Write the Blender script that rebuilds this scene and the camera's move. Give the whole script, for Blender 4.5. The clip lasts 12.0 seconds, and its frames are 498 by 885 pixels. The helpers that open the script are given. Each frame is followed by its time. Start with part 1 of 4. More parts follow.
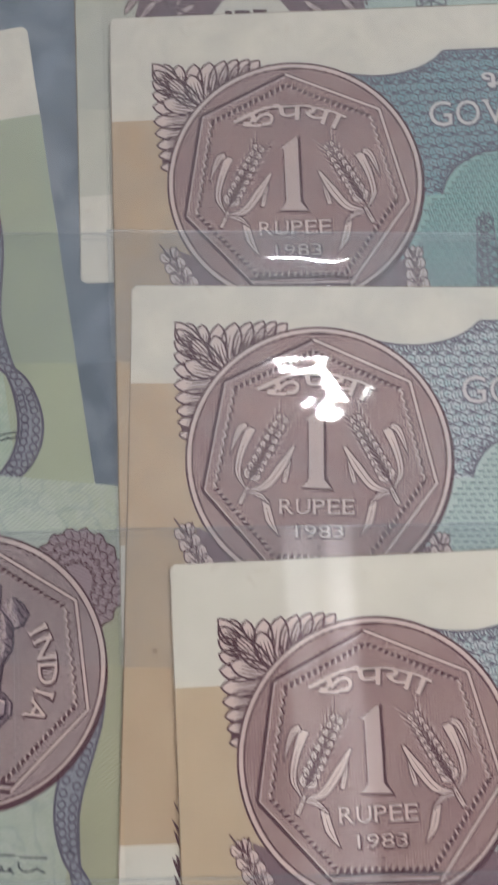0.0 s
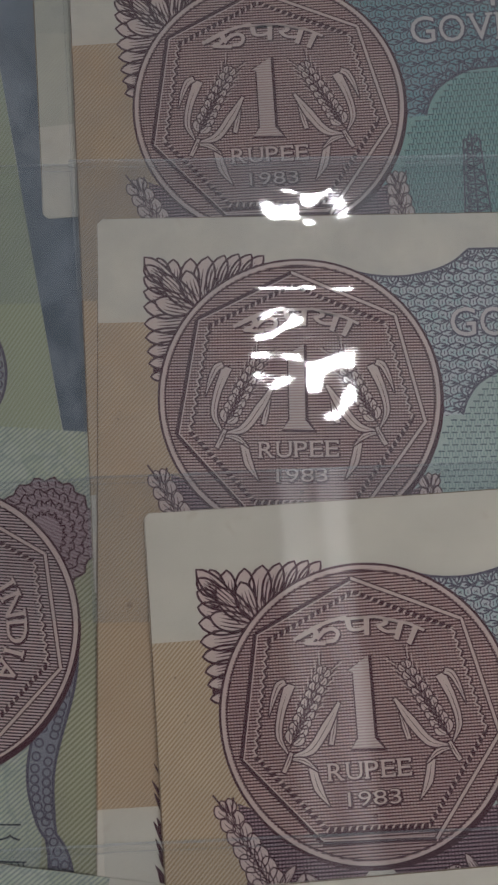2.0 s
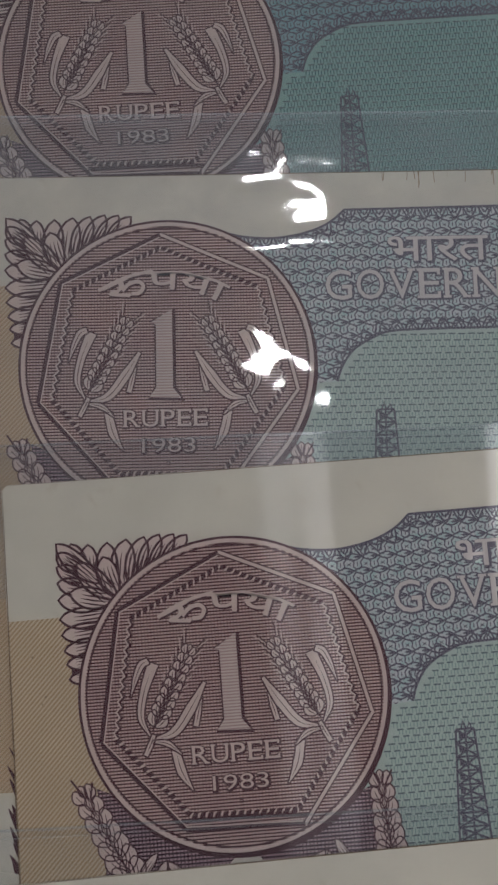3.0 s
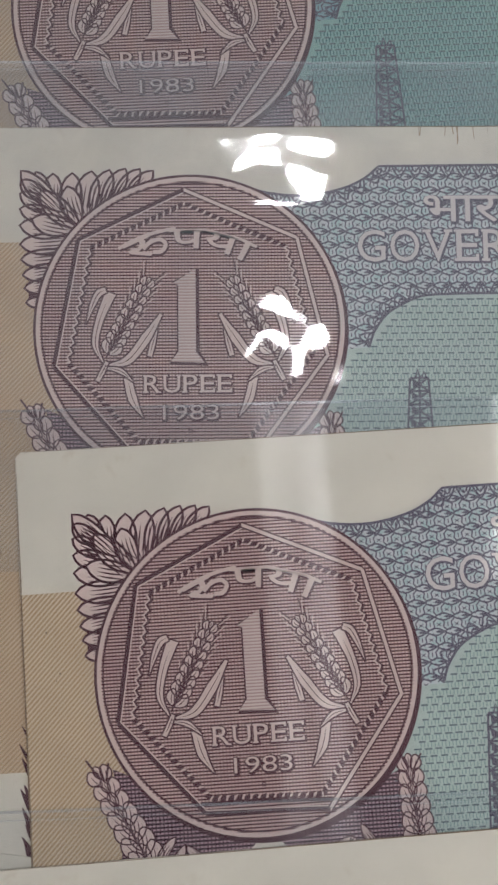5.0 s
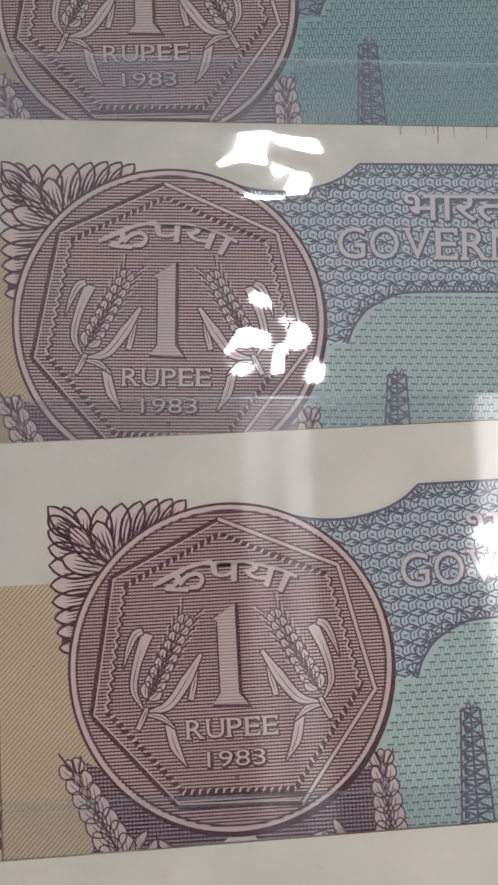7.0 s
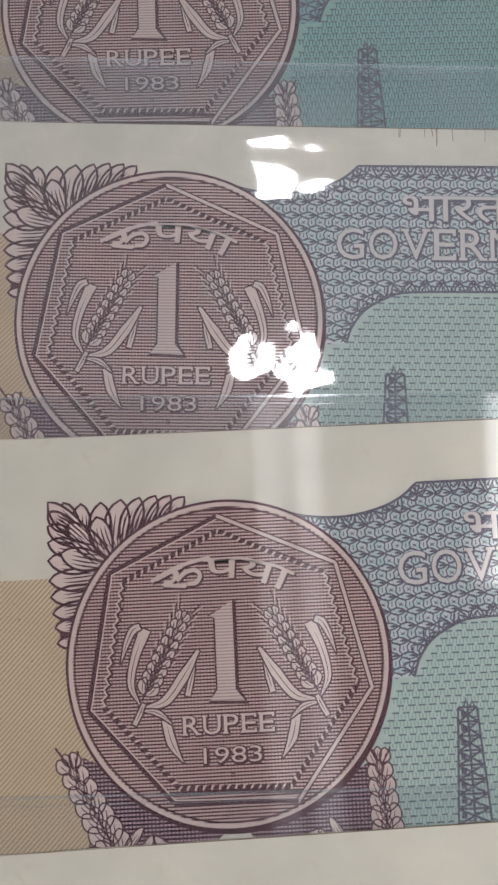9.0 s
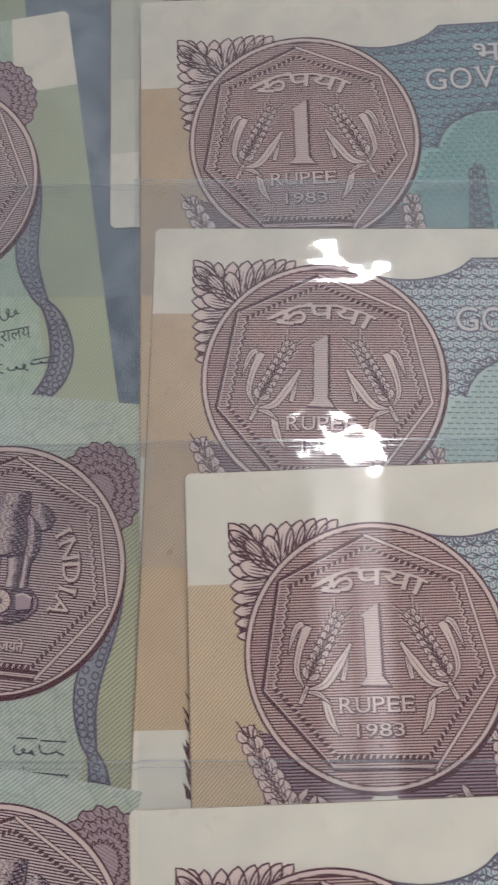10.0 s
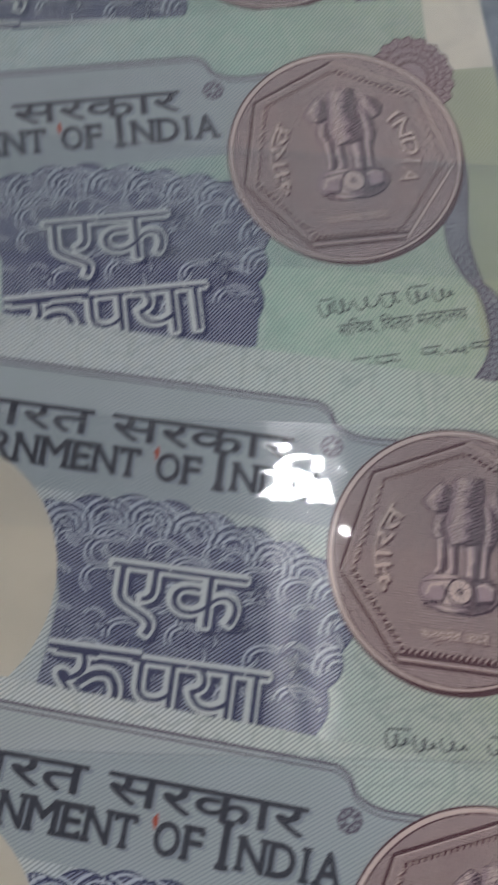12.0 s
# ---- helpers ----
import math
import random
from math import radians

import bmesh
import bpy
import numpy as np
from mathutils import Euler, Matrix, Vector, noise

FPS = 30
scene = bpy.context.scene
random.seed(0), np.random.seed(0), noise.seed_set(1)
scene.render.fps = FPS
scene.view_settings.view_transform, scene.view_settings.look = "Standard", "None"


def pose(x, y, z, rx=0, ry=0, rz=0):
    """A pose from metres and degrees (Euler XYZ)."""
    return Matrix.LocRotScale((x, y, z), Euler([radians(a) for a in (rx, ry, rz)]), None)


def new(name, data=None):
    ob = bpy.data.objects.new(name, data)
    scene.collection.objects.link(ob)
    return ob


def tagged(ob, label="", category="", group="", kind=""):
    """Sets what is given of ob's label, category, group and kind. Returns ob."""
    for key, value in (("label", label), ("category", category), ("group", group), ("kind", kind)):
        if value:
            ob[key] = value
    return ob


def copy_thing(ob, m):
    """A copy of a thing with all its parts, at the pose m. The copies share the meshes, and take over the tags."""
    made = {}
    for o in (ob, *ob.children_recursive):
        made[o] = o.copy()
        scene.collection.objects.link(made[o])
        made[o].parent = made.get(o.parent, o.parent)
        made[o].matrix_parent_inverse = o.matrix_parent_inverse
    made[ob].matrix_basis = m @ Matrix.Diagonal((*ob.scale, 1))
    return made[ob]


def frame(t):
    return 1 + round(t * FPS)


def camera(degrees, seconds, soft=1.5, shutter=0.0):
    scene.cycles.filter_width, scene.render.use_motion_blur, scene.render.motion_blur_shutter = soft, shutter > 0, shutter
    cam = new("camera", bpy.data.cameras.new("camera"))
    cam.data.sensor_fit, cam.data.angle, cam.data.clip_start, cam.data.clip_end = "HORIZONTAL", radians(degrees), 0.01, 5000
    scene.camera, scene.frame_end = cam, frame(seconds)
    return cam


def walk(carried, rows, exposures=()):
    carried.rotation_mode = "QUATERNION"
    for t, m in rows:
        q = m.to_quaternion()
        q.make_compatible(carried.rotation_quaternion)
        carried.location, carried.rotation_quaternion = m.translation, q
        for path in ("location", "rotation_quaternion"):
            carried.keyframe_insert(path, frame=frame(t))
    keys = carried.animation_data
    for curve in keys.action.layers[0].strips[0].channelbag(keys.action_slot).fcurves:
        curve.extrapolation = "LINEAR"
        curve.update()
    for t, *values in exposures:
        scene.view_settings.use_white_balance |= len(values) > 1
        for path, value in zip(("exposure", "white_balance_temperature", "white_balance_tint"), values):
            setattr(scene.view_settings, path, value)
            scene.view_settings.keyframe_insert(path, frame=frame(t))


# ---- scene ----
# ---- camera and its walk ----
LENS = 31.05
cam = camera(LENS, 12.0, soft=2.5, shutter=0.3)
# seconds, x, y, z (mm above the album page), rx, ry, rz
ROWS = [
    (0.00, 7.69, -0.31, 85.08, 7.71, 0.14, -2.75),
    (0.20, 9.87, -4.69, 86.90, 7.15, -0.25, -2.88),
    (0.50, 13.60, -7.96, 88.38, 6.05, 1.19, -3.26),
    (1.00, 7.57, -5.79, 86.13, 6.97, 0.90, -3.55),
    (1.50, 9.46, -5.38, 82.85, 6.60, 1.38, -3.95),
    (2.00, 9.20, -3.44, 79.67, 6.53, 0.04, -4.05),
    (2.50, 10.88, -3.98, 78.95, 7.01, 0.32, -4.38),
    (2.70, 14.32, -5.58, 77.00, 6.91, -0.24, -4.50),
    (3.00, 19.46, -6.70, 75.90, 6.69, -0.75, -4.42),
    (3.20, 17.26, -6.32, 78.29, 6.07, -0.11, -4.38),
    (4.80, 18.95, -7.04, 72.58, 5.21, -0.41, -3.78),
    (5.00, 17.25, -6.92, 72.11, 5.27, -0.92, -3.68),
    (5.50, 17.67, -7.25, 71.73, 5.49, -1.21, -3.54),
    (6.00, 17.22, -6.40, 70.60, 5.55, -1.76, -3.40),
    (6.50, 16.73, -7.82, 71.90, 5.61, -1.91, -3.12),
    (7.00, 17.66, -7.69, 72.15, 5.48, -2.06, -3.02),
    (9.00, 18.80, -9.40, 72.52, 6.59, -1.22, -2.65),
    (9.30, 19.36, -15.71, 81.25, 9.85, -1.85, -2.86),
    (9.50, 19.52, -16.95, 81.84, 12.18, -0.12, -2.13),
    (9.70, 15.67, -18.29, 87.57, 11.86, 0.25, -2.23),
    (10.00, 9.81, -16.69, 89.92, 12.28, 2.40, -1.90),
    (10.50, 2.67, -18.51, 93.02, 12.83, 0.50, -1.32),
    (11.00, -1.09, -16.23, 93.53, 11.73, -0.77, -1.05),
    (11.50, -3.20, -13.76, 91.45, 12.25, 0.77, -0.65),
    (11.60, -3.78, -13.81, 91.53, 12.45, 2.97, -0.69),
    (11.70, -12.76, -11.00, 93.59, 11.65, 2.87, -0.28),
    (11.80, -25.38, -11.84, 92.56, 12.27, 1.21, -0.38),
    (11.90, -32.97, -15.84, 88.94, 13.81, 0.99, -0.41),
    (12.00, -42.41, -19.07, 85.12, 14.08, -2.15, -0.14),
]
# stops by which the phone brightens and darkens its picture
EXPOSURES = [(0.0, 0.45), (0.2, 0.42), (0.5, 0.1), (1.0, -0.83), (1.5, -0.62), (2.0, -0.55), (2.5, -0.62), (3.0, -0.65), (3.4, -0.4), (5.0, 0.05), (7.0, 0.06), (9.0, 0.15), (9.6, 0.25), (10.0, 0.3), (10.6, 0.26), (11.4, 0.26), (12.0, 0.24)]
walk(cam, [(t, pose(x * 0.001, y * 0.001, z * 0.001, rx, ry, rz)) for t, x, y, z, rx, ry, rz in ROWS],
     exposures=EXPOSURES)

# ---- world and light ----
world = bpy.data.worlds.new("room_world")
world.use_nodes = True
scene.world = world
world.node_tree.nodes["Background"].inputs[0].default_value = (0.55, 0.62, 0.72, 1)
world.node_tree.nodes["Background"].inputs[1].default_value = 0.25

MM = 0.001
CEIL = 2.0
LAMP_POWER, DESK_POWER = 330.0, 440.0


# ---- materials ----
def material(name):
    m = bpy.data.materials.new(name)
    m.use_nodes = True
    nt = m.node_tree
    return m, nt, nt.nodes["Principled BSDF"]


def node(nt, kind, **values):
    n = nt.nodes.new(kind)
    for k, v in values.items():
        n.inputs[k].default_value = v
    return n


def coords(nt, angle=0.0, scale=1000.0):
    """Object coordinates in millimetres, turned by some degrees."""
    tc = nt.nodes.new("ShaderNodeTexCoord")
    mp = nt.nodes.new("ShaderNodeMapping")
    mp.inputs["Scale"].default_value = (scale, scale, scale)
    mp.inputs["Rotation"].default_value = (0, 0, radians(angle))
    nt.links.new(tc.outputs["Object"], mp.inputs["Vector"])
    return mp.outputs["Vector"]


def mix(nt, fac, a, b, mode="MIX"):
    n = nt.nodes.new("ShaderNodeMix")
    n.data_type, n.blend_type = "RGBA", mode
    for socket, value in ((n.inputs[0], fac), (n.inputs[6], a), (n.inputs[7], b)):
        if isinstance(value, bpy.types.NodeSocket):
            nt.links.new(value, socket)
        elif isinstance(value, (int, float)):
            socket.default_value = value
        else:
            socket.default_value = (*value, 1)
    return n.outputs[2]


def ramp(nt, value, lo, hi, a=0.0, b=1.0):
    n = nt.nodes.new("ShaderNodeMapRange")
    n.inputs["From Min"].default_value, n.inputs["From Max"].default_value = lo, hi
    n.inputs["To Min"].default_value, n.inputs["To Max"].default_value = a, b
    nt.links.new(value, n.inputs["Value"])
    return n.outputs["Result"]


def noise_tex(nt, vec, scale, detail=3.0, rough=0.55, distort=0.0):
    n = node(nt, "ShaderNodeTexNoise", Scale=scale, Detail=detail, Roughness=rough, Distortion=distort)
    nt.links.new(vec, n.inputs["Vector"])
    return n.outputs["Fac"]


def lines(nt, vec, pitch, wobble=0.0, axis="Y"):
    """Parallel lines: a 0 to 1 wave with the pitch in millimetres."""
    n = node(nt, "ShaderNodeTexWave", Scale=math.tau / 20 / pitch, Distortion=wobble, Detail=1.0)
    n.bands_direction = axis
    nt.links.new(vec, n.inputs["Vector"])
    return n.outputs["Fac"]


def finish(nt, bsdf, colour, rough=0.75, bump=None, strength=0.1):
    if isinstance(colour, bpy.types.NodeSocket):
        nt.links.new(colour, bsdf.inputs["Base Color"])
    else:
        bsdf.inputs["Base Color"].default_value = (*colour, 1)
    bsdf.inputs["Roughness"].default_value = rough
    bsdf.inputs["Specular IOR Level"].default_value = 0.25
    if bump is not None:
        b = node(nt, "ShaderNodeBump", Strength=strength, Distance=0.00005)
        nt.links.new(bump, b.inputs["Height"])
        nt.links.new(b.outputs["Normal"], bsdf.inputs["Normal"])


def paper_material(name, base, dirt):
    m, nt, b = material(name)
    v = coords(nt)
    fibre, cloud, soil = noise_tex(nt, v, 3.0, 5, 0.7), noise_tex(nt, v, 0.12, 4), noise_tex(nt, v, 0.35, 6, 0.6, 0.4)
    c = mix(nt, ramp(nt, cloud, 0.35, 0.75), base, [x * 0.9 for x in base])
    c = mix(nt, ramp(nt, soil, 0.62, 0.85, 0, 0.6), c, dirt)
    c = mix(nt, ramp(nt, fibre, 0.3, 0.7, 0, 0.12), c, [x * 0.6 for x in base])
    finish(nt, b, c, 0.8, fibre, 0.25)
    return m


def hatch_material(name, ground, ink, angle, pitch, share=0.5, cross=0.0, tint=None):
    """Printed hatching: ink lines over a ground, worn by paper grain."""
    m, nt, b = material(name)
    v, flat = coords(nt, angle), coords(nt)
    wave = lines(nt, v, pitch, 0.15)
    grain, cloud = noise_tex(nt, flat, 4.0, 4, 0.7), noise_tex(nt, flat, 0.15, 3)
    g = mix(nt, ramp(nt, cloud, 0.35, 0.7), ground, [x * 0.88 for x in ground] if tint is None else tint)
    fac = ramp(nt, wave, share - 0.16, share + 0.16)
    c = mix(nt, fac, g, ink)
    if cross:
        up = lines(nt, v, pitch, 0.1, "X")
        c = mix(nt, ramp(nt, up, 0.45, 0.85, 0, cross), c, ink)
    c = mix(nt, ramp(nt, grain, 0.5, 0.8, 0, 0.25), c, g)
    finish(nt, b, c, 0.75, wave, 0.06)
    return m


def ink_material(name, colour, fade, amount=0.3, scale=3.0):
    m, nt, b = material(name)
    v = coords(nt)
    c = mix(nt, ramp(nt, noise_tex(nt, v, scale, 5, 0.7), 0.42, 0.72, 0, amount), colour, fade)
    c = mix(nt, ramp(nt, noise_tex(nt, v, 0.2, 2), 0.4, 0.7, 0, 0.25), c, [x * 0.8 for x in colour])
    finish(nt, b, c, 0.7)
    return m


def film_material(name, veil, rough, brushed=0.0, clarity=0.97):
    """Clear soft plastic: mostly see-through, a mirror by its gloss, a faint milky veil."""
    m, nt, b = material(name)
    nt.nodes.remove(b)
    out = nt.nodes["Material Output"]
    clear = node(nt, "ShaderNodeBsdfTransparent", Color=(clarity, clarity + 0.01, clarity + 0.02, 1))
    gloss = node(nt, "ShaderNodeBsdfGlossy", Roughness=rough)
    milk = node(nt, "ShaderNodeBsdfDiffuse", Color=(0.62, 0.68, 0.74, 1))
    v = coords(nt)
    scuff = noise_tex(nt, v, 0.25, 5, 0.65, 0.5)
    one, two = nt.nodes.new("ShaderNodeMixShader"), nt.nodes.new("ShaderNodeMixShader")
    nt.links.new(ramp(nt, scuff, 0.3, 0.75, veil * 0.5, veil * 1.6), one.inputs[0])
    nt.links.new(clear.outputs[0], one.inputs[1])
    nt.links.new(milk.outputs[0], one.inputs[2])
    fr = node(nt, "ShaderNodeFresnel", IOR=1.5)
    nt.links.new(fr.outputs[0], two.inputs[0])
    nt.links.new(one.outputs[0], two.inputs[1])
    nt.links.new(gloss.outputs[0], two.inputs[2])
    last = two
    if brushed:
        # fine level scratches from notes slid in and out
        scratch = node(nt, "ShaderNodeBsdfAnisotropic", Roughness=0.18, Anisotropy=0.9)
        flat = node(nt, "ShaderNodeCombineXYZ", Z=1.0)
        nt.links.new(flat.outputs[0], scratch.inputs["Normal"])
        way = node(nt, "ShaderNodeCombineXYZ", X=1.0)
        nt.links.new(way.outputs[0], scratch.inputs["Tangent"])
        last = node(nt, "ShaderNodeMixShader", Fac=brushed)
        nt.links.new(two.outputs[0], last.inputs[1])
        nt.links.new(scratch.outputs[0], last.inputs[2])
    nt.links.new(last.outputs[0], out.inputs["Surface"])
    return m


PAPER = paper_material("banknote_paper", (0.71, 0.66, 0.57), (0.47, 0.37, 0.26))
TAN = hatch_material("tan_hatched_tint", (0.67, 0.55, 0.40), (0.45, 0.32, 0.20), -46, 0.29, 0.5)
TAN_AGED = hatch_material("aged_tan_hatched_tint", (0.62, 0.49, 0.35), (0.45, 0.325, 0.21), -46, 0.29, 0.5, 0.0, (0.55, 0.41, 0.28))
CREAM = hatch_material("cream_tint", (0.58, 0.56, 0.47), (0.54, 0.51, 0.42), -46, 0.29, 0.5)
PLUM = (0.080, 0.022, 0.032)
COIN = hatch_material("plum_engraved_hatching", (0.77, 0.57, 0.51), (0.075, 0.012, 0.020), 0, 0.265, 0.54, 0.5, (0.64, 0.45, 0.42))
INK = ink_material("dark_plum_ink", PLUM, (0.2, 0.11, 0.14), 0.35)
PALE = ink_material("pale_mauve_print", (0.70, 0.56, 0.51), (0.54, 0.40, 0.38), 0.4, 2.0)
DENSE = hatch_material("dense_plum_crosshatch", (0.55, 0.38, 0.40), (0.05, 0.016, 0.03), 0, 0.30, 0.45, 0.75)
SEA = ink_material("sea_green_tint", (0.47, 0.54, 0.49), (0.55, 0.62, 0.56), 0.7, 1.2)
TEAL_WEAVE = ink_material("teal_weave_ink", (0.06, 0.15, 0.17), (0.13, 0.25, 0.25), 0.4)
WEAVE = ink_material("green_weave_ink", (0.27, 0.37, 0.34), (0.38, 0.47, 0.43), 0.5)
LATTICE = ink_material("sea_green_lattice_tint", (0.60, 0.60, 0.60), (0.30, 0.52, 0.49), 0.9, 1.2)
DASH = ink_material("slate_dash_ink", (0.13, 0.16, 0.18), (0.25, 0.3, 0.31), 0.3)
SLATE = ink_material("slate_purple_ink", (0.115, 0.095, 0.13), (0.27, 0.25, 0.31), 0.35)
GREY_PALE = ink_material("pale_lilac_lettering", (0.67, 0.60, 0.57), (0.54, 0.45, 0.47), 0.3)
TEAL = ink_material("teal_tint", (0.29, 0.45, 0.41), (0.36, 0.50, 0.46), 0.7, 1.0)
TEAL_LATTICE = ink_material("teal_lattice_tint", (0.28, 0.39, 0.41), (0.14, 0.36, 0.37), 0.8, 0.9)
OLIVE = hatch_material("olive_hatched_tint", (0.52, 0.50, 0.36), (0.30, 0.29, 0.19), -46, 0.36, 0.5)
OLIVE_GREEN = hatch_material("olive_green_hatched_tint", (0.45, 0.47, 0.36), (0.36, 0.38, 0.27), -46, 0.33, 0.5)
GREYBLUE = hatch_material("grey_blue_hatched_tint", (0.43, 0.46, 0.475), (0.33, 0.365, 0.385), -38, 0.33, 0.6, 0.0, (0.40, 0.44, 0.44))
NAVY = hatch_material("navy_engraved_cloud", (0.36, 0.38, 0.47), (0.035, 0.035, 0.08), -40, 0.30, 0.52, 0.0, (0.20, 0.22, 0.33))
NAVY_INK = ink_material("navy_ink", (0.035, 0.04, 0.10), (0.2, 0.22, 0.35), 0.3)
BLACKISH = ink_material("blue_black_ink", (0.03, 0.031, 0.045), (0.15, 0.16, 0.19), 0.4)
SKYPALE = ink_material("pale_blue_lettering", (0.62, 0.64, 0.62), (0.4, 0.43, 0.48), 0.35)
WATERMARK = paper_material("watermark_paper", (0.64, 0.58, 0.48), (0.5, 0.44, 0.36))
RED = ink_material("red_mark", (0.45, 0.08, 0.04), (0.4, 0.2, 0.15), 0.3)
EDGE = ink_material("brown_paper_edge", (0.20, 0.13, 0.08), (0.42, 0.34, 0.25), 0.6, 1.0)
BROWN = ink_material("brown_stain", (0.33, 0.22, 0.13), (0.5, 0.42, 0.33), 0.7, 1.0)
FILM = film_material("clear_plastic_film", 0.015, 0.03)
FILM_WORN = film_material("scratched_plastic_film", 0.02, 0.03, 0.022)
FILM_MILD = film_material("slightly_hazy_film", 0.125, 0.03)
FILM_HAZY = film_material("hazy_plastic_film", 0.12, 0.04, 0.0, 0.93)
FILM_EDGE = film_material("film_edge", 0.2, 0.10)

NUMERAL = hatch_material("pale_numeral_lines", (0.68, 0.56, 0.51), (0.42, 0.29, 0.28), 0, 0.25, 0.62)
OCOIN = hatch_material("pink_plum_level_lines", (0.72, 0.57, 0.54), (0.05, 0.016, 0.025), 0, 0.265, 0.47, 0.0, (0.62, 0.48, 0.46))
FADED = ink_material("faded_slate_shadow", (0.26, 0.29, 0.33), (0.36, 0.4, 0.42), 0.5)
CLOUDPALE = ink_material("pale_blue_engraving", (0.56, 0.59, 0.63), (0.30, 0.33, 0.44), 0.5)
FLOWER = hatch_material("plum_lace_ground", (0.46, 0.36, 0.36), (0.30, 0.20, 0.22), 20, 0.3, 0.5, 0.4)
SCROLL = ink_material("blue_grey_scroll", (0.29, 0.29, 0.32), (0.24, 0.25, 0.30), 0.5, 1.5)
EMBLEM = ink_material("plum_emblem_midtone", (0.42, 0.31, 0.33), (0.48, 0.37, 0.39), 0.6, 1.5)
EMBLEM_INK = ink_material("purple_emblem_ink", (0.055, 0.025, 0.045), (0.16, 0.11, 0.15), 0.3)


def rainbow_material(name, left, middle, right, ink):
    """A tint that runs from one hue to the next, in fine slanting lines with crackled veins."""
    m, nt, b = material(name)
    v = coords(nt)
    sep = nt.nodes.new("ShaderNodeSeparateXYZ")
    nt.links.new(v, sep.inputs[0])
    x = sep.outputs[0]
    c = mix(nt, ramp(nt, x, -18, 2), left, middle)
    c = mix(nt, ramp(nt, x, 4, 24), c, right)
    c = mix(nt, ramp(nt, noise_tex(nt, v, 0.5, 5, 0.6, 1.5), 0.42, 0.66, 0, 0.5), c, (0.64, 0.64, 0.58))
    wv = lines(nt, coords(nt, -45), 0.34, 0.35)
    c = mix(nt, ramp(nt, wv, 0.35, 0.75, 0, 0.7), c, ink)
    vein = node(nt, "ShaderNodeTexVoronoi", Scale=0.22)
    vein.feature = "DISTANCE_TO_EDGE"
    wob = node(nt, "ShaderNodeTexNoise", Scale=0.35, Detail=3.0)
    nt.links.new(v, wob.inputs["Vector"])
    add = nt.nodes.new("ShaderNodeVectorMath")
    add.operation = "MULTIPLY_ADD"
    add.inputs[1].default_value = (7, 7, 0)
    nt.links.new(wob.outputs["Color"], add.inputs[0])
    nt.links.new(v, add.inputs[2])
    nt.links.new(add.outputs[0], vein.inputs["Vector"])
    c = mix(nt, ramp(nt, vein.outputs["Distance"], 0.0, 0.05, 0.4, 0), c, ink)
    finish(nt, b, c, 0.78, noise_tex(nt, v, 3.0, 4), 0.15)
    return m


RAINBOW = rainbow_material("grey_green_rainbow_tint", (0.60, 0.63, 0.64), (0.55, 0.62, 0.56), (0.50, 0.51, 0.38), (0.24, 0.28, 0.28))
RAINBOW_GREEN = rainbow_material("green_rainbow_tint", (0.54, 0.61, 0.62), (0.44, 0.57, 0.49), (0.46, 0.50, 0.38), (0.27, 0.36, 0.32))


def page_material():
    m, nt, b = material("slate_album_page")
    v = coords(nt)
    c = mix(nt, ramp(nt, noise_tex(nt, v, 0.16, 5, 0.6, 0.6), 0.35, 0.7), (0.14, 0.165, 0.20), (0.31, 0.34, 0.39))
    c = mix(nt, ramp(nt, noise_tex(nt, v, 2.0, 4, 0.7), 0.4, 0.7, 0, 0.4), c, (0.16, 0.18, 0.21))
    finish(nt, b, c, 0.7, noise_tex(nt, v, 2.0, 4), 0.3)
    return m


def wood_material():
    m, nt, b = material("brown_table_wood")
    v = coords(nt, 0, 10.0)
    w = node(nt, "ShaderNodeTexWave", Scale=2.0, Distortion=6.0, Detail=4.0)
    nt.links.new(v, w.inputs["Vector"])
    finish(nt, b, mix(nt, w.outputs["Fac"], (0.22, 0.12, 0.06), (0.14, 0.07, 0.035)), 0.45)
    return m


def plaster_material(name, base):
    m, nt, b = material(name)
    v = coords(nt, 0, 1.0)
    f = noise_tex(nt, v, 6.0, 5)
    finish(nt, b, mix(nt, ramp(nt, f, 0.35, 0.7), base, [x * 0.93 for x in base]), 0.9, noise_tex(nt, v, 60.0, 4), 0.2)
    return m


def lamp_material(name, power):
    m, nt, b = material(name)
    b.inputs["Base Color"].default_value = (0.9, 0.9, 0.9, 1)
    b.inputs["Emission Color"].default_value = (0.97, 0.97, 1.0, 1)
    b.inputs["Emission Strength"].default_value = power
    return m


PAGE, WOOD, WALL, CEILING = page_material(), wood_material(), plaster_material("wall_paint", (0.70, 0.68, 0.64)), plaster_material("ceiling_paint", (0.8, 0.79, 0.77))
LAMP, DESK_LIT = lamp_material("lit_diffuser", LAMP_POWER), lamp_material("lit_desk_diffuser", DESK_POWER)
METAL, _nt, _b = material("white_enamel")
finish(_nt, _b, (0.75, 0.75, 0.74), 0.4)


